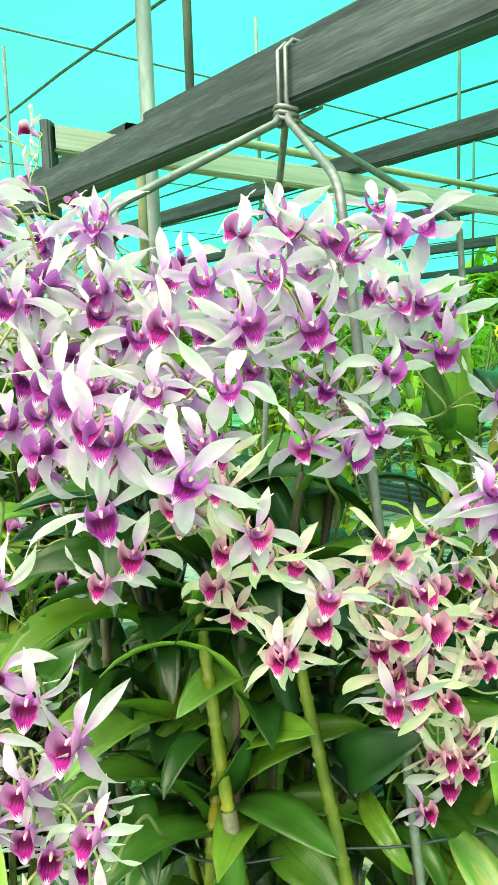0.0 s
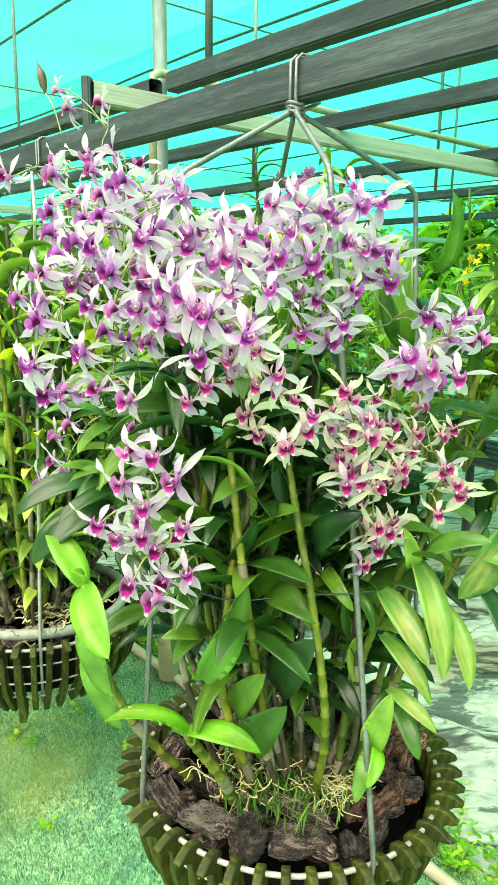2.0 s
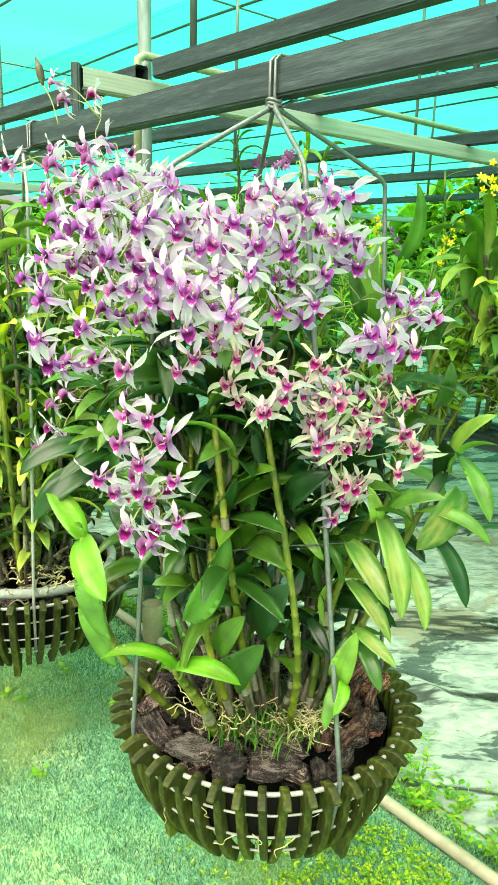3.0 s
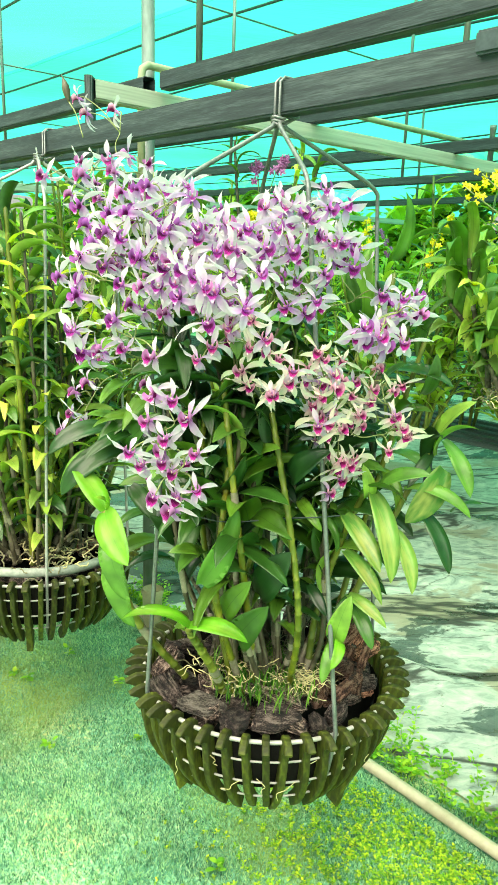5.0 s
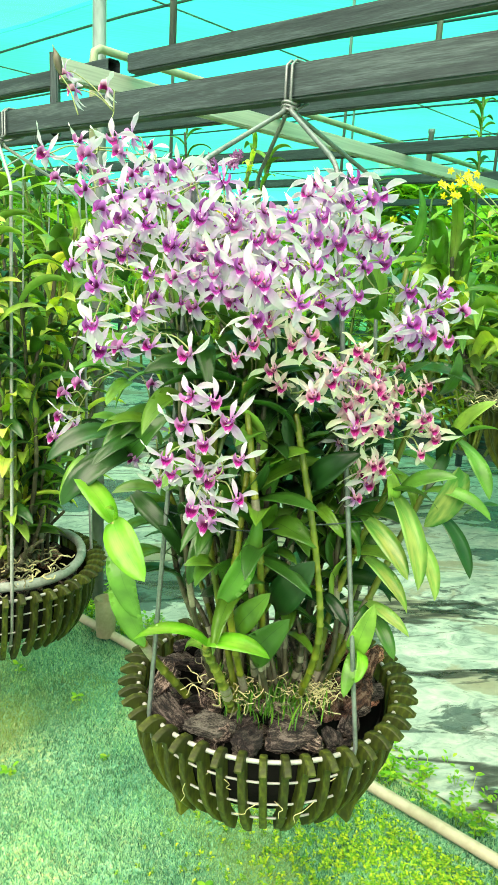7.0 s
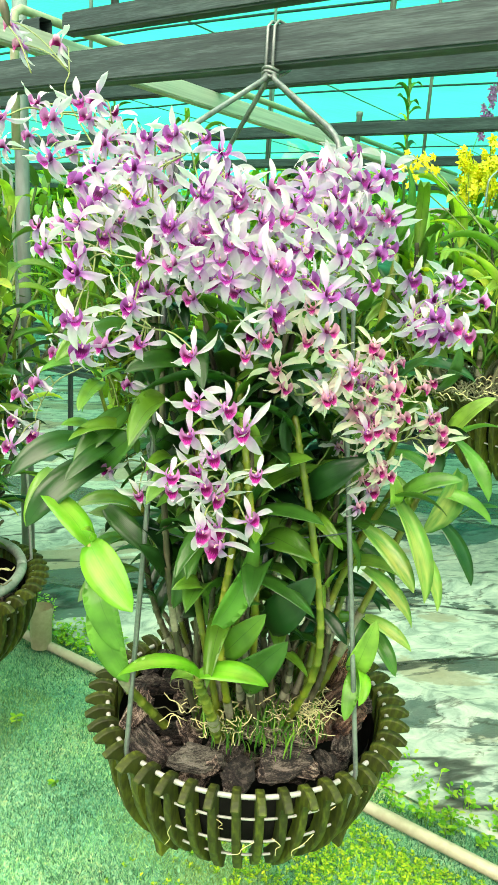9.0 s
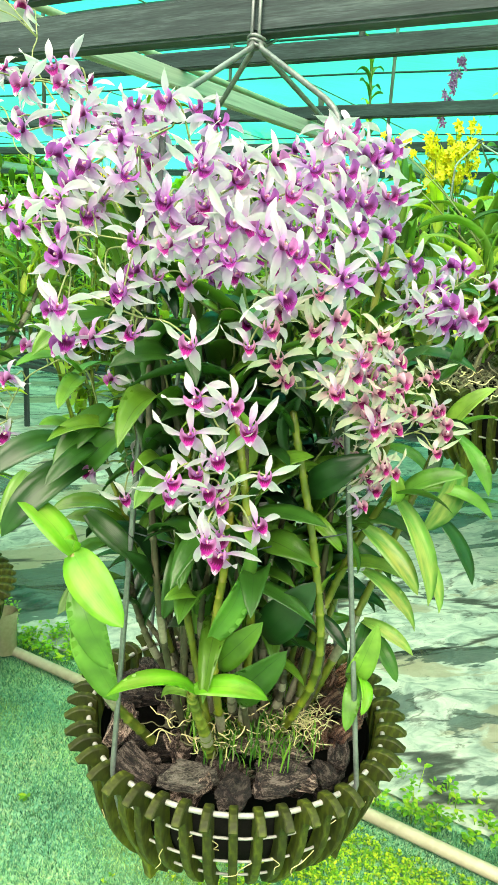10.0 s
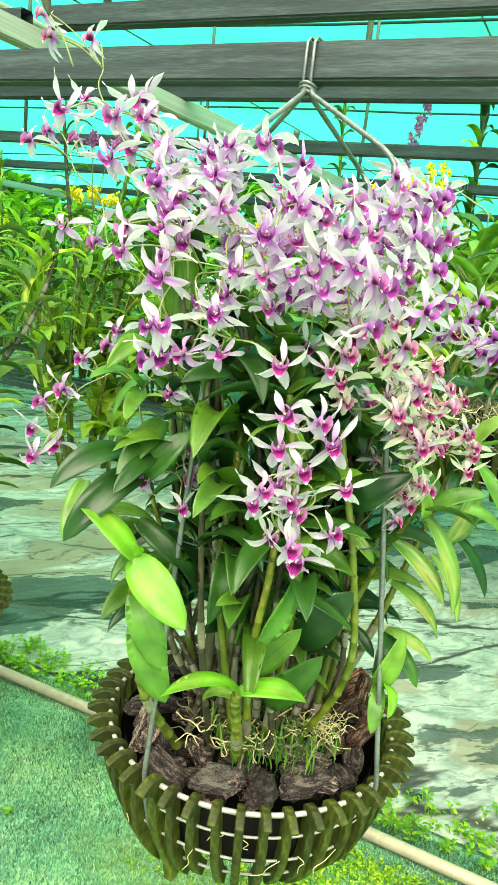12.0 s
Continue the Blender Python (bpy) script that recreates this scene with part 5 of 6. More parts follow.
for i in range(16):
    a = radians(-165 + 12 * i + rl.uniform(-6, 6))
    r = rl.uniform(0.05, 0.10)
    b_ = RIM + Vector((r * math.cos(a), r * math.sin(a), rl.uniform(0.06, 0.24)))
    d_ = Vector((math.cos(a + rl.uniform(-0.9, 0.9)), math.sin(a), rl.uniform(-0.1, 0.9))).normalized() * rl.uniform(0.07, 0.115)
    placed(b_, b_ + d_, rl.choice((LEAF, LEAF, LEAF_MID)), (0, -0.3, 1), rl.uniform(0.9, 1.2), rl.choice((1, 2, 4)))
placed((-0.078, 0.500, 0.924), (-0.025, 0.530, 1.056), LEAF_FRESH, (0.5, -1.0, 0.2), 1.15, 0)
placed((-0.085, 0.580, 0.932), (-0.138, 0.530, 0.967), LEAF_MID, (0, -0.5, 1), 1.0)
placed((0.001, 0.570, 0.907), (-0.066, 0.510, 0.941), LEAF_MID, (0, -0.4, 1), 1.1)
placed((-0.035, 0.570, 0.968), (0.066, 0.500, 0.926), LEAF_MID, (0.5, -0.3, 1), 1.0)
placed((0.021, 0.580, 0.869), (0.070, 0.520, 0.980), LEAF_MID, (-0.5, -1, 0.4), 1.5)
placed((-0.014, 0.600, 0.765), (0.036, 0.520, 0.879), LEAF, (-0.5, -1, 0.4), 1.4)
placed((-0.042, 0.600, 0.817), (0.005, 0.540, 0.915), LEAF_MID, (-0.5, -1, 0.4), 1.2)
placed((-0.027, 0.570, 1.061), (0.060, 0.480, 1.077), LEAF_MID, (0.1, -0.3, 1), 1.0)
placed((-0.054, 0.570, 1.063), (-0.012, 0.530, 1.143), LEAF_MID, (0.6, -1, 0.2), 1.1)
placed((-0.217, 0.620, 1.151), (-0.283, 0.560, 1.119), LEAF, (0, -0.5, 1), 1.0)
placed((-0.023, 0.580, 1.101), (0.043, 0.500, 1.165), LEAF_MID, (0, -0.5, 1), 1.1)
placed((-0.124, 0.660, 1.291), (-0.213, 0.580, 1.321), LEAF, (0, -0.6, 1), 0.9)
placed((-0.107, 0.620, 1.251), (-0.207, 0.560, 1.267), LEAF_MID, (0, -0.6, 1), 0.9)
placed((0.007, 0.580, 1.021), (0.072, 0.520, 1.002), LEAF, (0.2, -1, 0.5), 1.5)
placed((0.066, 0.570, 1.095), (0.126, 0.500, 1.165), LEAF_MID, (0, -1, 0.6), 1.4)
placed((0.108, 0.580, 0.894), (0.138, 0.540, 0.854), LEAF, (0.2, -1, 0.3), 1.2)
placed((0.206, 0.570, 1.075), (0.237, 0.500, 0.939), LEAF_WORN, (0.4, -1, 0.3), 0.85)
placed((0.162, 0.570, 1.032), (0.218, 0.500, 0.957), LEAF_WORN, (0.3, -1, 0.4), 1.0)
placed((0.166, 0.570, 0.966), (0.227, 0.510, 0.894), LEAF_WORN, (0.3, -1, 0.5), 0.85)
placed((0.255, 0.600, 0.996), (0.284, 0.540, 0.901), LEAF_WORN, (0.5, -1, 0.3), 0.95)
placed((0.306, 0.620, 1.027), (0.350, 0.560, 0.932), LEAF_MID, (0.6, -1, 0.3), 1.0)
placed((0.339, 0.620, 1.106), (0.274, 0.600, 1.010), LEAF_WORN, (0.3, -1, 0.2), 1.5)
placed((0.180, 0.580, 0.878), (0.243, 0.530, 0.840), LEAF_WORN, (0.2, -1, 0.6), 0.9)
placed((0.188, 0.580, 0.863), (0.221, 0.530, 0.798), LEAF_MID, (0.3, -1, 0.3), 1.1)
placed((0.187, 0.580, 0.875), (0.142, 0.540, 0.814), LEAF, (-0.3, -1, 0.3), 1.2)
placed((0.200, 0.580, 1.062), (0.186, 0.560, 1.126), LEAF_FRESH, (0.3, -1, 0.1), 1.1)
placed((0.215, 0.580, 1.072), (0.297, 0.540, 1.117), LEAF_FRESH, (0, -0.4, 1), 0.9)
placed((0.271, 0.620, 1.066), (0.383, 0.580, 1.030), LEAF_FRESH, (0.2, -0.3, 1), 0.6)
placed((0.114, 0.600, 1.018), (0.151, 0.560, 0.966), LEAF_MID, (0.5, -0.6, 0.7), 0.9, 4)
placed((0.087, 0.620, 1.038), (0.124, 0.560, 1.003), LEAF_MID, (-0.4, -0.6, 0.8), 0.9, 4)
placed((0.159, 0.550, 0.804), (0.134, 0.510, 0.741), LEAF_FRESH, (-0.3, -1, 0.2), 1.1)
placed((0.161, 0.540, 0.810), (0.145, 0.490, 0.780), LEAF_LIME, (0.2, -1, 0.2), 1.3)
placed((0.158, 0.550, 0.799), (0.178, 0.530, 0.900), LEAF_FRESH, (-0.5, -1, 0.2), 1.1)
placed((0.253, 0.800, 1.463), (0.265, 0.790, 1.583), LEAF_FRESH, (0.5, -1, 0.1), 1.0)
placed((0.209, 0.800, 1.347), (0.208, 0.780, 1.489), LEAF_FRESH, (-0.4, -1, 0.1), 1.15)
placed((0.179, 0.720, 1.367), (0.155, 0.700, 1.447), LEAF_MID, (0, -1, 0.1), 1.1)
placed((-0.233, 0.660, 1.138), (-0.357, 0.600, 1.113), LEAF_MID, (0, -0.4, 1), 0.90, 1)
placed((-0.220, 0.660, 1.114), (-0.336, 0.600, 1.039), LEAF_MID, (0, -0.6, 1), 1.00, 1)
placed((-0.197, 0.660, 1.194), (-0.272, 0.600, 1.132), LEAF_MID, (-0.3, -1, 0.5), 1.10, 0)
placed((-0.237, 0.660, 1.244), (-0.315, 0.600, 1.259), LEAF_FRESH, (0, -0.5, 1), 1.10, 2)
placed((-0.226, 0.660, 1.299), (-0.295, 0.600, 1.273), LEAF_MID, (0, -0.6, 1), 1.00, 1)
placed((-0.302, 0.660, 1.106), (-0.336, 0.600, 1.039), LEAF_MID, (-0.3, -1, 0.4), 1.10, 0)
placed((-0.238, 0.660, 1.148), (-0.288, 0.600, 1.186), LEAF_FRESH, (0, -0.7, 0.8), 1.20, 2)
placed((-0.237, 0.660, 1.402), (-0.290, 0.600, 1.451), LEAF_MID, (0.3, -1, 0.4), 1.20, 0)
placed((-0.233, 0.660, 1.237), (-0.265, 0.600, 1.206), LEAF_FRESH, (-0.3, -1, 0.4), 1.20, 0)
placed((-0.183, 0.660, 1.132), (-0.279, 0.600, 1.164), LEAF, (0, -0.5, 1), 0.90, 3)
placed((-0.231, 0.660, 1.111), (-0.163, 0.620, 1.190), LEAF_MID, (0, -1, 0.5), 1.2)
placed((-0.126, 0.640, 0.943), (-0.180, 0.600, 1.008), LEAF, (-0.2, -0.8, 0.5), 1.2)
placed((-0.095, 0.620, 1.003), (-0.127, 0.580, 0.911), LEAF_MID, (-0.2, -1, 0.3), 1.2)
placed((-0.223, 0.660, 1.043), (-0.156, 0.620, 0.981), LEAF, (0.2, -1, 0.3), 1.2)
placed((0.332, 0.660, 1.122), (0.384, 0.620, 1.229), LEAF_FRESH, (0, -0.3, 1), 0.75)
placed((0.334, 0.660, 1.122), (0.386, 0.600, 1.185), LEAF_FRESH, (0, -0.4, 1), 0.8)
placed((0.342, 0.660, 1.149), (0.385, 0.600, 1.061), LEAF_FRESH, (0.5, -1, 0.4), 0.9)
placed((0.372, 0.660, 1.014), (0.406, 0.600, 1.050), LEAF_MID, (0, -0.3, 1), 0.8)
placed((0.324, 0.660, 1.125), (0.277, 0.620, 1.069), LEAF_MID, (-0.2, -1, 0.4), 0.9)
placed((0.185, 0.620, 1.071), (0.108, 0.580, 1.128), LEAF_MID, (0,-0.5,1), 1.1)
placed((0.297, 0.660, 1.232), (0.307, 0.620, 1.310), LEAF_MID, (0.3,-1,0.2), 1.1)
placed((0.220, 0.640, 1.252), (0.253, 0.600, 1.294), LEAF_MID, (0,-0.6,0.8), 1.0)

# ---- neighbouring plants ----
def roots(parent, rim, n, mat_, seed, spread=0.12, r=0.0014, label="tangle of thin roots"):
    rnd = random.Random(seed)
    s = Soup()
    for _ in range(n):
        a = rnd.uniform(0, 6.28)
        q = rnd.uniform(0.2, 1) * spread
        p = Vector(rim) + Vector((q * math.cos(a), q * math.sin(a), rnd.uniform(0.0, 0.03)))
        pts = [p]
        h = rnd.uniform(0, 6.28)
        for k in range(5):
            h += rnd.uniform(-0.9, 0.9)
            pts.append(pts[-1] + Vector((0.010 * math.cos(h), 0.010 * math.sin(h), rnd.uniform(-0.010, 0.010))))
        tube(s, curve(pts, 3), r, 5)
    tagged(put("root_mat", s.mesh("root_mat", mat_), parent), label, "", "", "stuff")


roots(main_orchid, RIM + Vector((0.0, -0.04, 0.015)), 160, ROOT_DARK, 7, 0.14, 0.0008)
roots(main_orchid, RIM + Vector((0.07, -0.12, 0.02)), 70, ROOT, 8, 0.045, 0.0007, "pale yellow roots")
roots(main_orchid, RIM + Vector((-0.08, -0.1, 0.02)), 40, ROOT, 9, 0.07, 0.0009, "pale yellow roots")

rs = random.Random(5)
for q in range(16):
    a_ = radians(-165 + 10.5 * q + rs.uniform(-4, 4))
    out_ = Vector((math.cos(a_), math.sin(a_), 0))
    side_ = Vector((-out_.y, out_.x, 0))
    z_, o_ = rs.uniform(-0.03, -0.10), 0.262
    p_ = RIM + out_ * o_ + Vector((0, 0, z_))
    line_ = [p_]
    for k in range(4):
        p_ = p_ + side_ * rs.uniform(-0.018, 0.018) + Vector((0, 0, -rs.uniform(0.004, 0.02))) - out_ * 0.004
        line_.append(p_)
    strand = Soup()
    tube(strand, curve(line_[:4], 4), 0.0007, 5)
    put("rootlet", strand.mesh("rootlet", ROOT), main_orchid, None, "thin pale rootlet trailing over the slats")

tie = Soup()
tube(tie, curve([(-0.19, 0.66, 1.02), (-0.06, 0.55, 1.02), (0.05, 0.56, 1.025), (0.135, 0.565, 1.03), (0.25, 0.62, 1.03), (0.3, 0.78, 1.04)], 5), 0.0012, 5)
put("tie_wire", tie.mesh("tie_wire", WIRE_DARK), main_orchid, None, "thin black tie wire round the canes")

bud = Soup()
tube(bud, curve([(-0.33, 0.80, 1.66), (-0.345, 0.815, 1.70), (-0.362, 0.83, 1.725)], 5), 0.0012, 5, 0)
tube(bud, curve([(-0.362, 0.83, 1.725), (-0.366, 0.833, 1.74), (-0.37, 0.834, 1.757), (-0.376, 0.836, 1.772)], 4), [0.002, 0.003, 0.0045, 0.006, 0.0065, 0.007, 0.007, 0.0065, 0.005, 0.0035, 0.002, 0.001, 0.0005], 8, 1)
put("bud", bud.mesh("bud", [STEM, CANE_OLD]), main_orchid, None, "withered brown bud")

def ranked_stem(parent, base, top, n, size, wide, mats, az=None):
    """A stem with two ranks of arching strap leaves."""
    az = random.uniform(0, 3.14) if az is None else az
    put("cane", cane_mesh(cane_line(base, top, 0.03), 0.008, 0.005, random.random() < 0.7), parent, None)
    for q in range(n):
        t = 0.08 + 0.92 * (q + 0.5) / n
        c = base.lerp(top, t)
        an = az + math.pi * (q % 2) + random.uniform(-0.35, 0.35)
        el = random.uniform(-0.1, 0.35) + 0.45 * t
        d = Vector((math.cos(an) * math.cos(el), math.sin(an) * math.cos(el), math.sin(el)))
        leaf(parent, c, c + d * random.uniform(0.75, 1.15) * size, random.choice(mats), (0, 0, 1), wide, random.choice((1, 3, 4, 5)))


left_orchid = thing("orchid_plant", LEFT_RIM, "leafy orchid without flowers in the neighbouring basket", "orchid")
for i in range(32):
    a = 2.4 * i
    r = random.uniform(0.03, 0.14)
    foot = LEFT_RIM + Vector((r * math.cos(a), r * math.sin(a), -0.01))
    lean = random.uniform(0.05, 0.17)
    top = foot + Vector((lean * math.cos(a), lean * math.sin(a), random.uniform(0.4, 0.98)))
    if i % 2:
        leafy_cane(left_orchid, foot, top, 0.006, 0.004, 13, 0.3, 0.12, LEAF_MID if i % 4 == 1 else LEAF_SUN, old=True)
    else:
        # taller stems take more of the lighter leaves, painting the light on the tops
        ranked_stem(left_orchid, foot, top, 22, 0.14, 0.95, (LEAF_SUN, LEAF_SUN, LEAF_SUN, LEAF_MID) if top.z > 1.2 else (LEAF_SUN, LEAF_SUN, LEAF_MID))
for i in range(16):
    a = random.uniform(0, 6.28)
    foot = LEFT_RIM + Vector((0.1 * math.cos(a), 0.1 * math.sin(a), -0.01))
    leafy_cane(left_orchid, foot, foot + Vector((0.1 * math.cos(a), 0.1 * math.sin(a), random.uniform(0.12, 0.3))), 0.006, 0.004, 0, old=True)
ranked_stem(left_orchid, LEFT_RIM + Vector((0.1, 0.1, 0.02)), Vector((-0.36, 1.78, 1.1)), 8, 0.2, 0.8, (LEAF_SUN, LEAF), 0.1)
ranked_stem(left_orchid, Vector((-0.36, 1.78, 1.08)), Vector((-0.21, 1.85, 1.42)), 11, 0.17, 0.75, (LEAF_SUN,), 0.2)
roots(left_orchid, LEFT_RIM + Vector((0.02, -0.12, 0.01)), 60, ROOT_DARK, 18, 0.15, 0.0018, "grey tangle of old roots")
roots(left_orchid, LEFT_RIM + Vector((0.08, -0.08, 0.01)), 50, ROOT, 17, 0.12, 0.002, "pale straw-coloured roots")


def foliage_canes(seed, canes, h, spread, size, per, sparse=0.2):
    """The canes of one background plant, each with its strap leaves."""
    rnd = random.Random(seed)
    out = []
    for i in range(canes):
        a = rnd.uniform(0, 6.28)
        r = rnd.uniform(0.02, 0.13)
        b = Vector((r * math.cos(a), r * math.sin(a), 0))
        t = b + Vector((spread * math.cos(a) * rnd.uniform(0.3, 1), spread * math.sin(a) * rnd.uniform(0.3, 1), h * rnd.uniform(0.55, 1)))
        pts = curve([b, b.lerp(t, 0.5) + Vector((rnd.uniform(-0.04, 0.04), rnd.uniform(-0.04, 0.04), 0.02)), t], 5)
        c, s = Soup(), Soup()
        tube(c, pts, [0.009 - 0.004 * q / len(pts) for q in range(len(pts))], 6)
        az = rnd.uniform(0, 3.14)
        for q in range(per):
            f = sparse + (1 - sparse) * (q + 0.5) / per
            p = b.lerp(t, f)
            an = az + math.pi * (q % 2) + rnd.uniform(-0.5, 0.5)
            el = rnd.uniform(-0.2, 0.8)
            d = Vector((math.cos(an) * math.cos(el), math.sin(an) * math.cos(el), math.sin(el)))
            L = size * rnd.uniform(0.7, 1.25)
            blade(s, 1, rnd.uniform(0.22, 0.32), rnd.uniform(0.2, 0.8), 0.3, rnd.uniform(-0.4, 0.4), 5, 3, 0, 0, leaf_pose(p, p + d * L))
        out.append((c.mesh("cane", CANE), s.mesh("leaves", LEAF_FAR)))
    return out


def fan_canes(seed, stems, h, size, per):
    """Upright stems with two ranks of narrow, arching strap leaves."""
    rnd = random.Random(seed)
    out = []
    for i in range(stems):
        a = rnd.uniform(0, 6.28)
        r = rnd.uniform(0.0, 0.14)
        b = Vector((r * math.cos(a), r * math.sin(a), 0))
        t = b + Vector((0.15 * math.cos(a), 0.15 * math.sin(a), h * rnd.uniform(0.6, 1.0)))
        c, s = Soup(), Soup()
        tube(c, [b, b.lerp(t, 0.5), t], [0.01, 0.008, 0.005], 6)
        az = rnd.uniform(0, 3.14)
        for q in range(per):
            f = 0.12 + 0.88 * (q + 0.5) / per
            p = b.lerp(t, f)
            an = az + math.pi * (q % 2) + rnd.uniform(-0.15, 0.15)
            el = rnd.uniform(0.05, 0.35) + 0.5 * f
            d = Vector((math.cos(an) * math.cos(el), math.sin(an) * math.cos(el), math.sin(el)))
            L = size * rnd.uniform(0.8, 1.15) * (1.1 - 0.3 * f)
            blade(s, 1, rnd.uniform(0.15, 0.2), rnd.uniform(0.7, 1.1), 0.4, rnd.uniform(-0.2, 0.2), 6, 3, 0, 0, leaf_pose(p, p + d * L, (0, 0, 1)))
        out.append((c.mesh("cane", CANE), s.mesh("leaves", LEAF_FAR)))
    return out


FOLIAGE = [fan_canes(35, 11, 0.85, 0.2, 22), foliage_canes(36, 20, 0.85, 0.32, 0.17, 12), fan_canes(37, 10, 1.0, 0.19, 26), foliage_canes(31, 16, 0.85, 0.28, 0.16, 10), foliage_canes(32, 13, 1.05, 0.30, 0.17, 12), foliage_canes(33, 18, 0.75, 0.32, 0.15, 9), foliage_canes(34, 9, 1.2, 0.2, 0.14, 18, 0.15)]


def back_plant(at, k, turn, scale=1.0, label="leafy green orchid in a hanging basket further back"):
    ob = thing("orchid_plant", at, label, "orchid", "orchids in the rows behind")
    m = Matrix.Translation(at) @ Matrix.Rotation(turn, 4, "Z") @ Matrix.Scale(scale, 4)
    for cane_, leaves_ in FOLIAGE[k % len(FOLIAGE)]:
        put("leaves", leaves_, put("cane", cane_, ob, m), m)
    return ob


def blossom_spray(parent, a, b, n, mat_, size, name, label, droop=0.05, first=0.35):
    """A slender spray of many small five-petalled blossoms."""
    a, b = Vector(a), Vector(b)
    pts = curve([a, a.lerp(b, 0.5) + Vector((0, 0, droop)), b], 8)
    s = Soup()
    tube(s, pts, 0.002, 5)
    put("flower_stem", s.mesh("flower_stem", STEM), parent, None)
    me = blossom_mesh(mat_)
    for i in range(n):
        q = pts[min(len(pts) - 1, int(len(pts) * (first + (1 - first) * i / n)))]
        c = q + Vector((random.uniform(-1, 1), random.uniform(-1, 1), random.uniform(-1, 1))) * size * 1.1
        r = Euler((random.uniform(-0.6, 0.6), random.uniform(-0.5, 0.5), random.uniform(-0.8, 0.8))).to_matrix().to_4x4()
        put("blossom", me, parent, Matrix.Translation(c) @ r @ Matrix.Scale(size * random.uniform(0.8, 1.15), 4), label if i == 0 else "")


BLOSSOMS = {}


def blossom_mesh(mat_):
    if mat_.name not in BLOSSOMS:
        s = Soup()
        for k in range(5):
            petal(s, 2 * math.pi * k / 5 + 0.3, 1.0, 0.6, 0.4, 0.4, 0, 4, 3, start=0.05)
        tube(s, [(0, 0.15, 0), (0, -0.1, -0.05), (0, -0.35, -0.25)], [0.12, 0.2, 0.08], 6)
        BLOSSOMS[mat_.name] = s.mesh("blossom", mat_)
    return BLOSSOMS[mat_.name]


def fan_plant(p, fans, rise, size, label, lean=0.0):
    """A stout orchid of arching strap-leaf fans over a mat of roots."""
    ob = thing("orchid_plant", p, label, "orchid", "orchids in the rows behind")
    for q in range(fans):
        a_ = 2.4 * q + 0.4
        base_ = p + Vector((0.10 * math.cos(a_) - lean, 0.10 * math.sin(a_) + 0.6 * lean, 0.02))
        top_ = base_ + Vector((0.16 * math.cos(a_) * random.uniform(0.4, 1), 0.16 * math.sin(a_) * random.uniform(0.4, 1), rise * random.uniform(0.6, 1)))
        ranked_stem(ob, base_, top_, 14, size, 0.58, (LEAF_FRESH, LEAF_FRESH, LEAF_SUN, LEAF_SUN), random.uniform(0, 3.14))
    roots(ob, p + Vector((-0.6 * lean, -0.02, 0.0)), 330, ROOT_DARK, 60 + fans, 0.27, 0.0016, "mat of grey-green roots over the rim")
    roots(ob, p + Vector((-0.05, -0.16, -0.07)), 160, ROOT_DARK, 80 + fans, 0.16, 0.0014, "dark roots hanging over the slats")
    roots(ob, p + Vector((-0.1 - 0.6 * lean, -0.1, 0.01)), 26, ROOT, 70 + fans, 0.16, 0.0012, "pale hanging roots")
    s_ = Soup()
    for q in range(14):
        a_ = 0.45 * q
        c_ = p + Vector((0.05 * math.cos(a_), 0.05 * math.sin(a_), 0.10))
        e_ = p + Vector((0.19 * math.cos(a_), 0.19 * math.sin(a_), random.uniform(-0.16, 0.01)))
        tube(s_, curve([c_, c_.lerp(e_, 0.5) + Vector((0.03 * math.cos(a_), 0.03 * math.sin(a_), 0.05)), e_], 5), 0.0045, 6)
    put("root_tangle", s_.mesh("root_tangle", ROOT_DARK), ob, None, "thick grey aerial roots")
    return ob


for i, (u, v, z) in enumerate(BACK_SPOTS):
    p = U(u, v, z)
    if i == 0:
        ob = fan_plant(p, 11, 0.36, 0.21, "stout strap-leaved orchid with yellow flowers over a root mat", 0.2)
        for k, end in enumerate(((0.60, 1.50, 1.70), (0.645, 1.54, 1.71), (0.55, 1.47, 1.66))):
            blossom_spray(ob, p + Vector((-0.05, 0.10 + 0.03 * k, 0.25)), end, 7, YELLOW, 0.0125, "blossom", "bright yellow blossom", 0.02, 0.86)
        continue
    if i == 2:
        fan_plant(p, 12, 0.5, 0.2, "stout strap-leaved orchid in a hanging basket further back")
        continue
    ob = back_plant(p, (1, 3, 5, 2, 3, 4)[i], i * 1.3, (0.85, 0.8, 0.95, 1.15, 1.15, 1.15)[i])
    if i == 1:
        for k in range(9):
            a = p + Vector((random.uniform(-0.24, 0.06), random.uniform(-0.1, 0.1), 0.56))
            blossom_spray(ob, a, a + Vector((random.uniform(-0.06, 0.06), random.uniform(-0.1, 0.05), random.uniform(0.24, 0.36))), 20, YELLOW, 0.023, "blossom", "bright yellow blossom")
        for k in range(8):
            a_ = 0.8 * k
            base_ = p + Vector((0.1 * math.cos(a_), 0.1 * math.sin(a_), 0.05))
            ranked_stem(ob, base_, base_ + Vector((0.15 * math.cos(a_), 0.15 * math.sin(a_), random.uniform(0.35, 0.7))), 14, 0.2, 0.75, (LEAF_SUN, LEAF_FRESH))
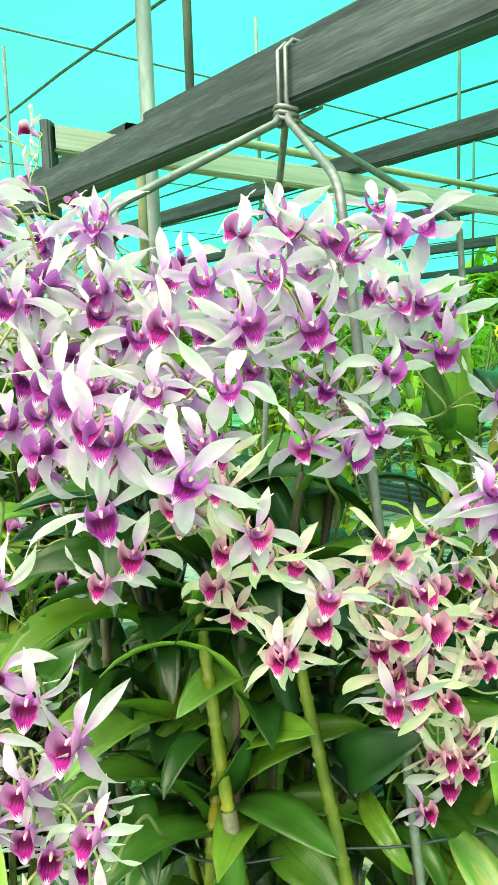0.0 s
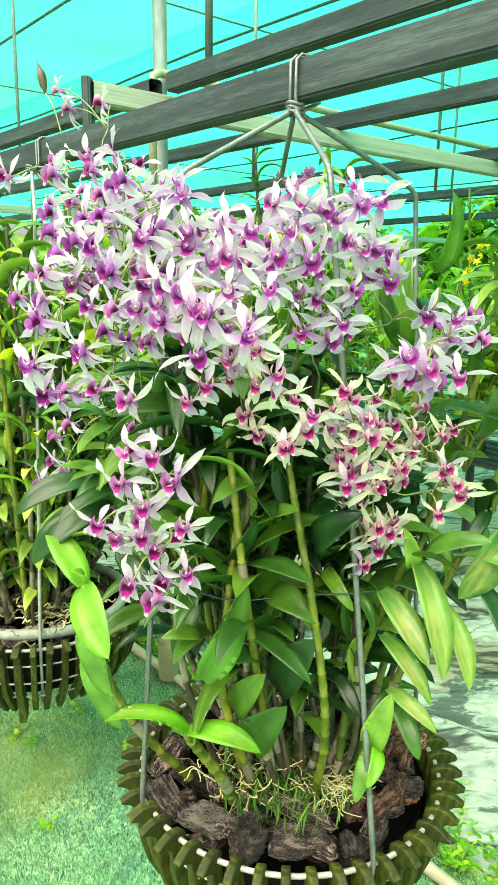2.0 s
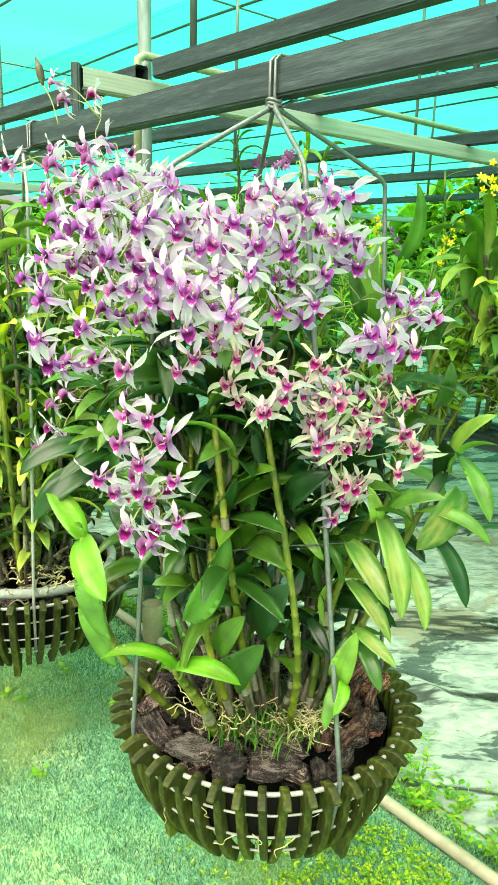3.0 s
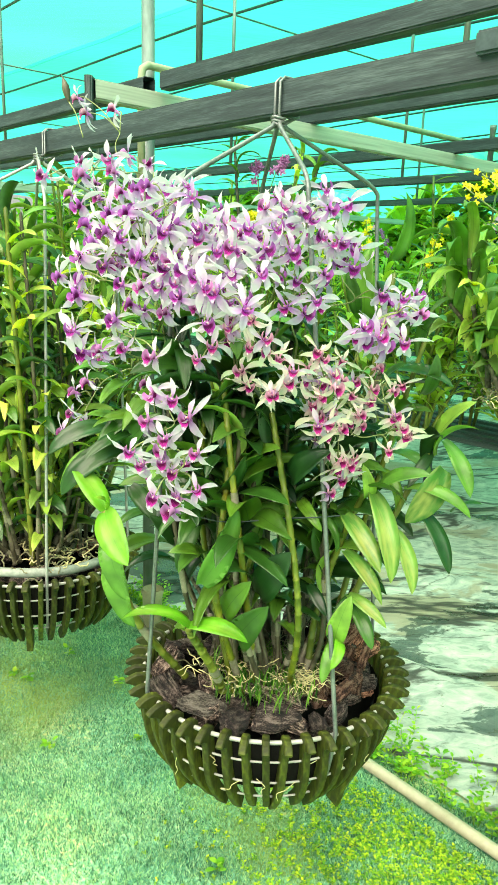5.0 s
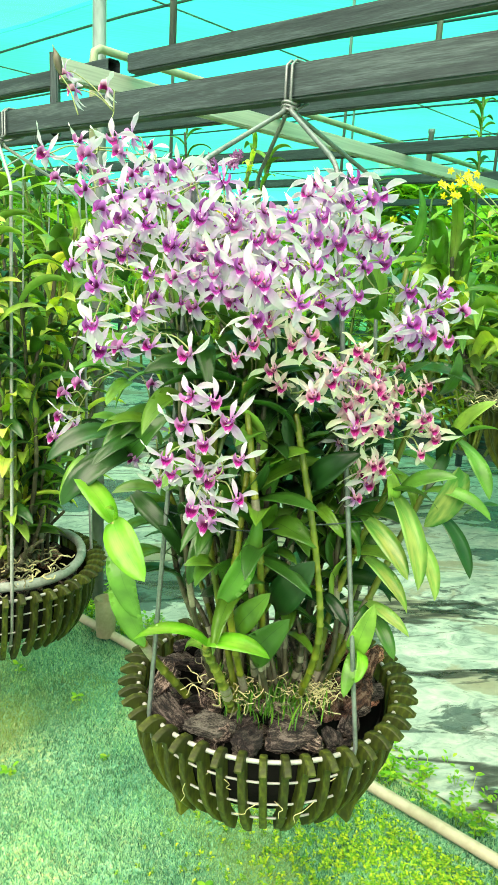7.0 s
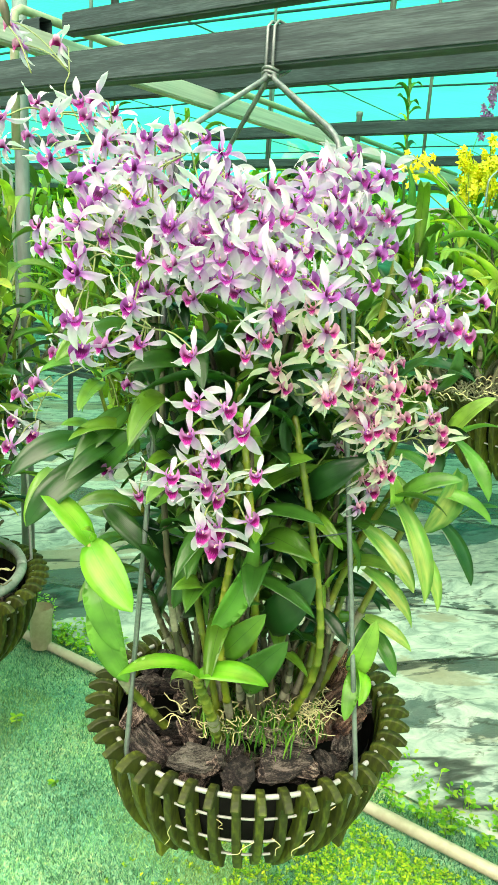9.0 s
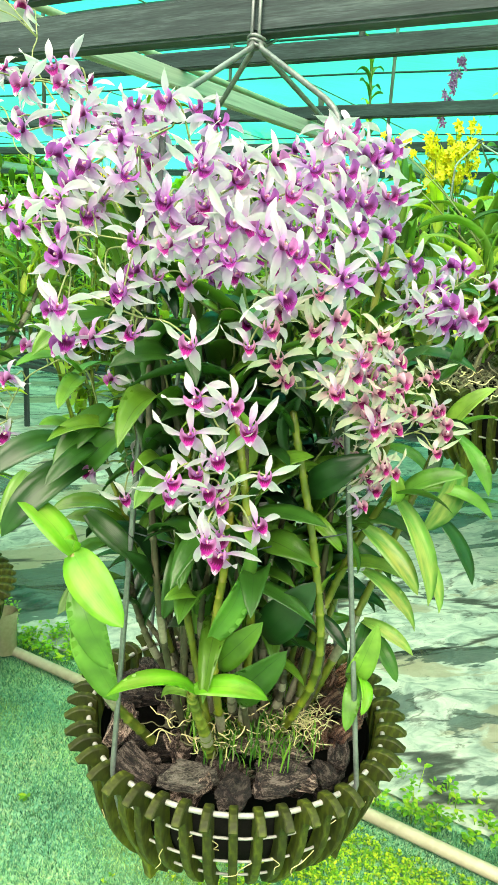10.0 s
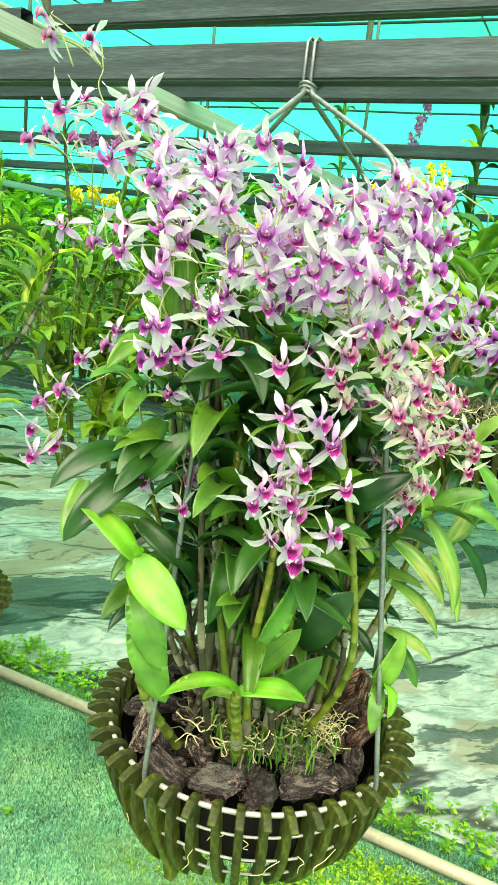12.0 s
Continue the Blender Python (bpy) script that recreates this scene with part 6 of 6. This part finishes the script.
ROWS_BACK = [(0.72, 1.8), (1.05, 2.3), (0.45, 2.25), (0.25, 1.9), (2.9, 0.35), (2.95, 1.25), (2.8, 1.9), (2.9, -0.5)] + [(3.3, v) for v in np.arange(-1.2, 7.0, 0.75)] + [(4.6, v) for v in np.arange(-1.5, 8.5, 0.8)] + [(6.2, v) for v in np.arange(-2, 10, 0.9)] + [(8.4, v) for v in np.arange(-2.5, 12, 1.0)] + [(0.9, 3.4), (0.9, 4.4), (0.6, 2.6), (1.5, 4.9), (0.7, 5.3)]
for i, (u, v) in enumerate(ROWS_BACK):
    p = U(u + random.uniform(-0.15, 0.15), v + random.uniform(-0.1, 0.1), 0.55)
    ob = back_plant(p, random.randrange(7), random.uniform(0, 6), random.uniform(0.95, 1.25), "leafy green orchid on a bench in the rows behind")
    if random.random() < 0.35:
        blossom_spray(ob, p + Vector((0, 0, 0.7)), p + Vector((random.uniform(-0.2, 0.2), random.uniform(-0.2, 0.2), 1.15)), 14, YELLOW if random.random() < 0.9 else PURPLE, 0.022, "blossom", "small bright blossom")
TUFT = leaf_material("tuft", (0.02, 0.09, 0.015), (0.06, 0.2, 0.025), (0.2, 0.4, 0.05), source="island")
tuft = Soup()
rt = random.Random(77)
for _ in range(480):
    a, r = rt.uniform(0, 6.28), 0.03 + 0.1 * rt.random()
    c = RIM + Vector((r * math.cos(a), r * math.sin(a) - 0.08, 0.012))
    d = Vector((rt.uniform(-0.6, 0.6), rt.uniform(-0.6, 0.6), 1)).normalized() * rt.uniform(0.02, 0.055)
    blade(tuft, 1, 0.07, rt.uniform(0.2, 1.0), 0.2, 0, 4, 3, 0, 0, leaf_pose(c, c + d))
tagged(put("grass_tuft", tuft.mesh("grass_tuft", TUFT)), "fine green grass and moss on the bark", "grass", "", "stuff")
p = Vector((1.95, 3.7, 1.55))
tall = back_plant(p + Vector((0, 0, -0.5)), 3, 0.4, 1.05, "tall leafy orchid with a purple flower spray")
blossom_spray(tall, p + Vector((0, 0, 0.4)), p + Vector((0.16, 0.0, 0.93)), 26, PURPLE, 0.027, "blossom", "purple and white blossom")
p = Vector((0.0, 2.6, 1.25))
tall = back_plant(p + Vector((0, 0, -0.7)), 3, 2.4, 1.0, "tall leafy orchid with purple flowers")
for k in range(2):
    blossom_spray(tall, p + Vector((0, 0, 0.3)), p + Vector((0.10 - 0.13 * k, -0.05, 0.60 - 0.03 * k)), 13, PURPLE, 0.017, "blossom", "purple and white blossom", 0.08, 0.55)
for dx, dz in ((-0.12, 0.68), (0.17, 0.64), (0.24, 0.60)):
    ranked_stem(tall, p + Vector((dx * 0.4, 0, 0.1)), p + Vector((dx, 0.05, dz)), 16, 0.10, 0.7, (LEAF_SUN, LEAF_FRESH))

p = Vector((0.02, 2.82, 0.9))
low_yellow = back_plant(p, 5, 1.1, 0.85, "leafy orchid with a low yellow flower spray")
for k in range(3):
    blossom_spray(low_yellow, p + Vector((0.02, 0, 0.55)), p + Vector((-0.08 + 0.09 * k, -0.02, 0.74 + 0.02 * (k % 2))), 14, YELLOW, 0.018, "blossom", "bright yellow blossom", 0.06, 0.55)
p = U(3.3, 0.8, 0.55)
tall = back_plant(p, 4, 1.0, 1.1, "tall upright orchid with two ranks of leaves")
ranked_stem(tall, p, Vector((1.885, 2.858, 2.3)), 44, 0.17, 0.8, (LEAF_SUN, LEAF), 0.4)
ranked_stem(tall, Vector((1.50, 3.45, 1.0)), Vector((1.477, 3.56, 2.42)), 46, 0.16, 0.45, (LEAF_SUN, LEAF_FRESH), 0.6)

# a small pale pot beside the water pipe
POT = rough_stuff("pale_plastic", [(0.3, (0.34, 0.31, 0.17)), (0.7, (0.52, 0.47, 0.3))], 14, 0.55, 0.0, 0.1, 0.001)
pot_at = (-0.377, 2.048, -0.004)
tagged(put("plastic_pot", bowl_mesh("plastic_pot", [(0.044, 0.17), (0.045, 0.16), (0.04, 0.145), (0.036, 0.02), (0.002, 0.0)], POT, 28), None, Matrix.Translation(pot_at)), "small pale cream plastic pot beside the water pipe", "pot")

# benches under the rows
for nm, u in (("bench", 3.3), ("bench", 4.6), ("bench", 6.2), ("bench", 8.4)):
    b = thing(nm, U(u, 2, 0), "dark slatted bench under the plant rows", "bench")
    for k in range(5):
        me = bar_mesh("slat", 14, 0.05, 0.03, STEEL)
        put("slat", me, b, along(U(u - 0.24 + 0.12 * k, -4, 0.53), U(u - 0.24 + 0.12 * k, 10, 0.53)))
    for v in range(-4, 11, 2):
        put("leg", bar_mesh("leg", 0.52, 0.04, 0.04, STEEL), b, along(U(u, v, 0), U(u, v, 0.515)))

# hedge of far trees outside the house
def hedge_mesh(seed, n, L, h):
    rnd = random.Random(seed)
    s = Soup()
    for _ in range(n):
        c = Vector((rnd.uniform(-L, L), rnd.uniform(-1, 1), 0))
        c.z = h * (1 - rnd.random() ** 2) * (0.75 + 0.25 * math.sin(c.x * 0.9 + seed))
        sz = rnd.uniform(0.25, 0.6)
        d = Vector((rnd.uniform(-1, 1), rnd.uniform(-1, 1), rnd.uniform(-0.3, 0.8))).normalized()
        blade(s, 1, 0.45, 0.4, 0.3, 0, 3, 3, 0, 0, leaf_pose(c, c + d * sz))
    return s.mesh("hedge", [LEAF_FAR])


tagged(put("far_hedge", hedge_mesh(3, 15000, 24, 3.1), None, Matrix.Translation(U(13, 2)) @ Matrix.Rotation(math.atan2(V_AXIS.y, V_AXIS.x), 4, "Z")), "dense green trees beyond the shade house", "hedge", "", "stuff")
tagged(put("far_hedge", hedge_mesh(4, 9000, 20, 3.2), None, Matrix.Translation(U(5, 15)) @ Matrix.Rotation(math.atan2(U_AXIS.y, U_AXIS.x), 4, "Z")), "dense green trees beyond the shade house", "hedge", "", "stuff")


# ---- low growth on the ground ----
def turf_mesh(seed, n):
    rnd = random.Random(seed)
    vs, fs = [], []
    for _ in range(n):
        u, v = rnd.uniform(-0.5, 1.2), rnd.uniform(-0.3, 2.6)
        if noise.noise((u * 2.5, v * 2.5, 4)) < rnd.uniform(-0.9, 0.3):
            continue
        p = U(u, v, moss_height(u, v) - 0.001)
        a = rnd.uniform(0, 6.28)
        h = rnd.uniform(0.005, 0.017)
        w = Vector((math.cos(a), math.sin(a), 0)) * 0.0013
        t = p + Vector((rnd.uniform(-0.01, 0.01), rnd.uniform(-0.01, 0.01), h))
        k = len(vs)
        vs += [p - w, p + w, t]
        fs.append((k, k + 1, k + 2))
    s = Soup()
    s.add(vs, fs)
    return s.mesh("turf", TURF)


tagged(put("turf", turf_mesh(41, 620000)), "fine short green turf on the damp ground", "turf", "", "stuff")


CLOVER = leaf_material("clover", (0.05, 0.22, 0.03), (0.22, 0.45, 0.035), (0.54, 0.62, 0.05), source="island")


def weeds_mesh(seed, n, zone, size=1.0, mat_=WEED):
    rnd = random.Random(seed)
    s = Soup()
    for _ in range(n):
        u, v, sz = zone(rnd)
        p = U(u, v, 0.0)
        tall_ = rnd.uniform(0.3, 1.0) * sz
        for k in range(rnd.randrange(6, 13)):
            a = rnd.uniform(0, 6.28)
            q = p + Vector((0.3 * tall_ * math.cos(a) * rnd.random(), 0.3 * tall_ * math.sin(a) * rnd.random(), tall_ * rnd.uniform(0.2, 1)))
            d = Vector((math.cos(a), math.sin(a), rnd.uniform(-0.2, 0.6))).normalized()
            blade(s, 1, 0.6, 0.3, 0.2, 0, 3, 2, 0, 0, leaf_pose(q, q + d * size * rnd.uniform(0.012, 0.028)))
            if k % 3 == 0:
                tube(s, [p, p.lerp(q, 0.6), q], 0.0008, 4, 0)
    return s.mesh("weeds", mat_)


tagged(put("weeds", weeds_mesh(51, 620, lambda r: (1.155 + abs(r.gauss(0, 0.09)), r.uniform(-0.9, 3.0), 0.08), 0.75)), "low leafy weeds along the water pipe", "weeds", "", "stuff")
tagged(put("weeds", weeds_mesh(52, 5600, lambda r: (r.triangular(0.35, 1.08, 1.0), r.triangular(-0.8, 0.9, -0.15), 0.02), 0.36, CLOVER)), "small clover-like weeds in the turf", "weeds", "", "stuff")
tagged(put("weeds", weeds_mesh(53, 11, lambda r: (r.uniform(-0.1, 0.95), r.uniform(0.2, 1.9), 0.04), 0.9)), "single yellow-green weeds standing in the turf", "weeds", "", "stuff")
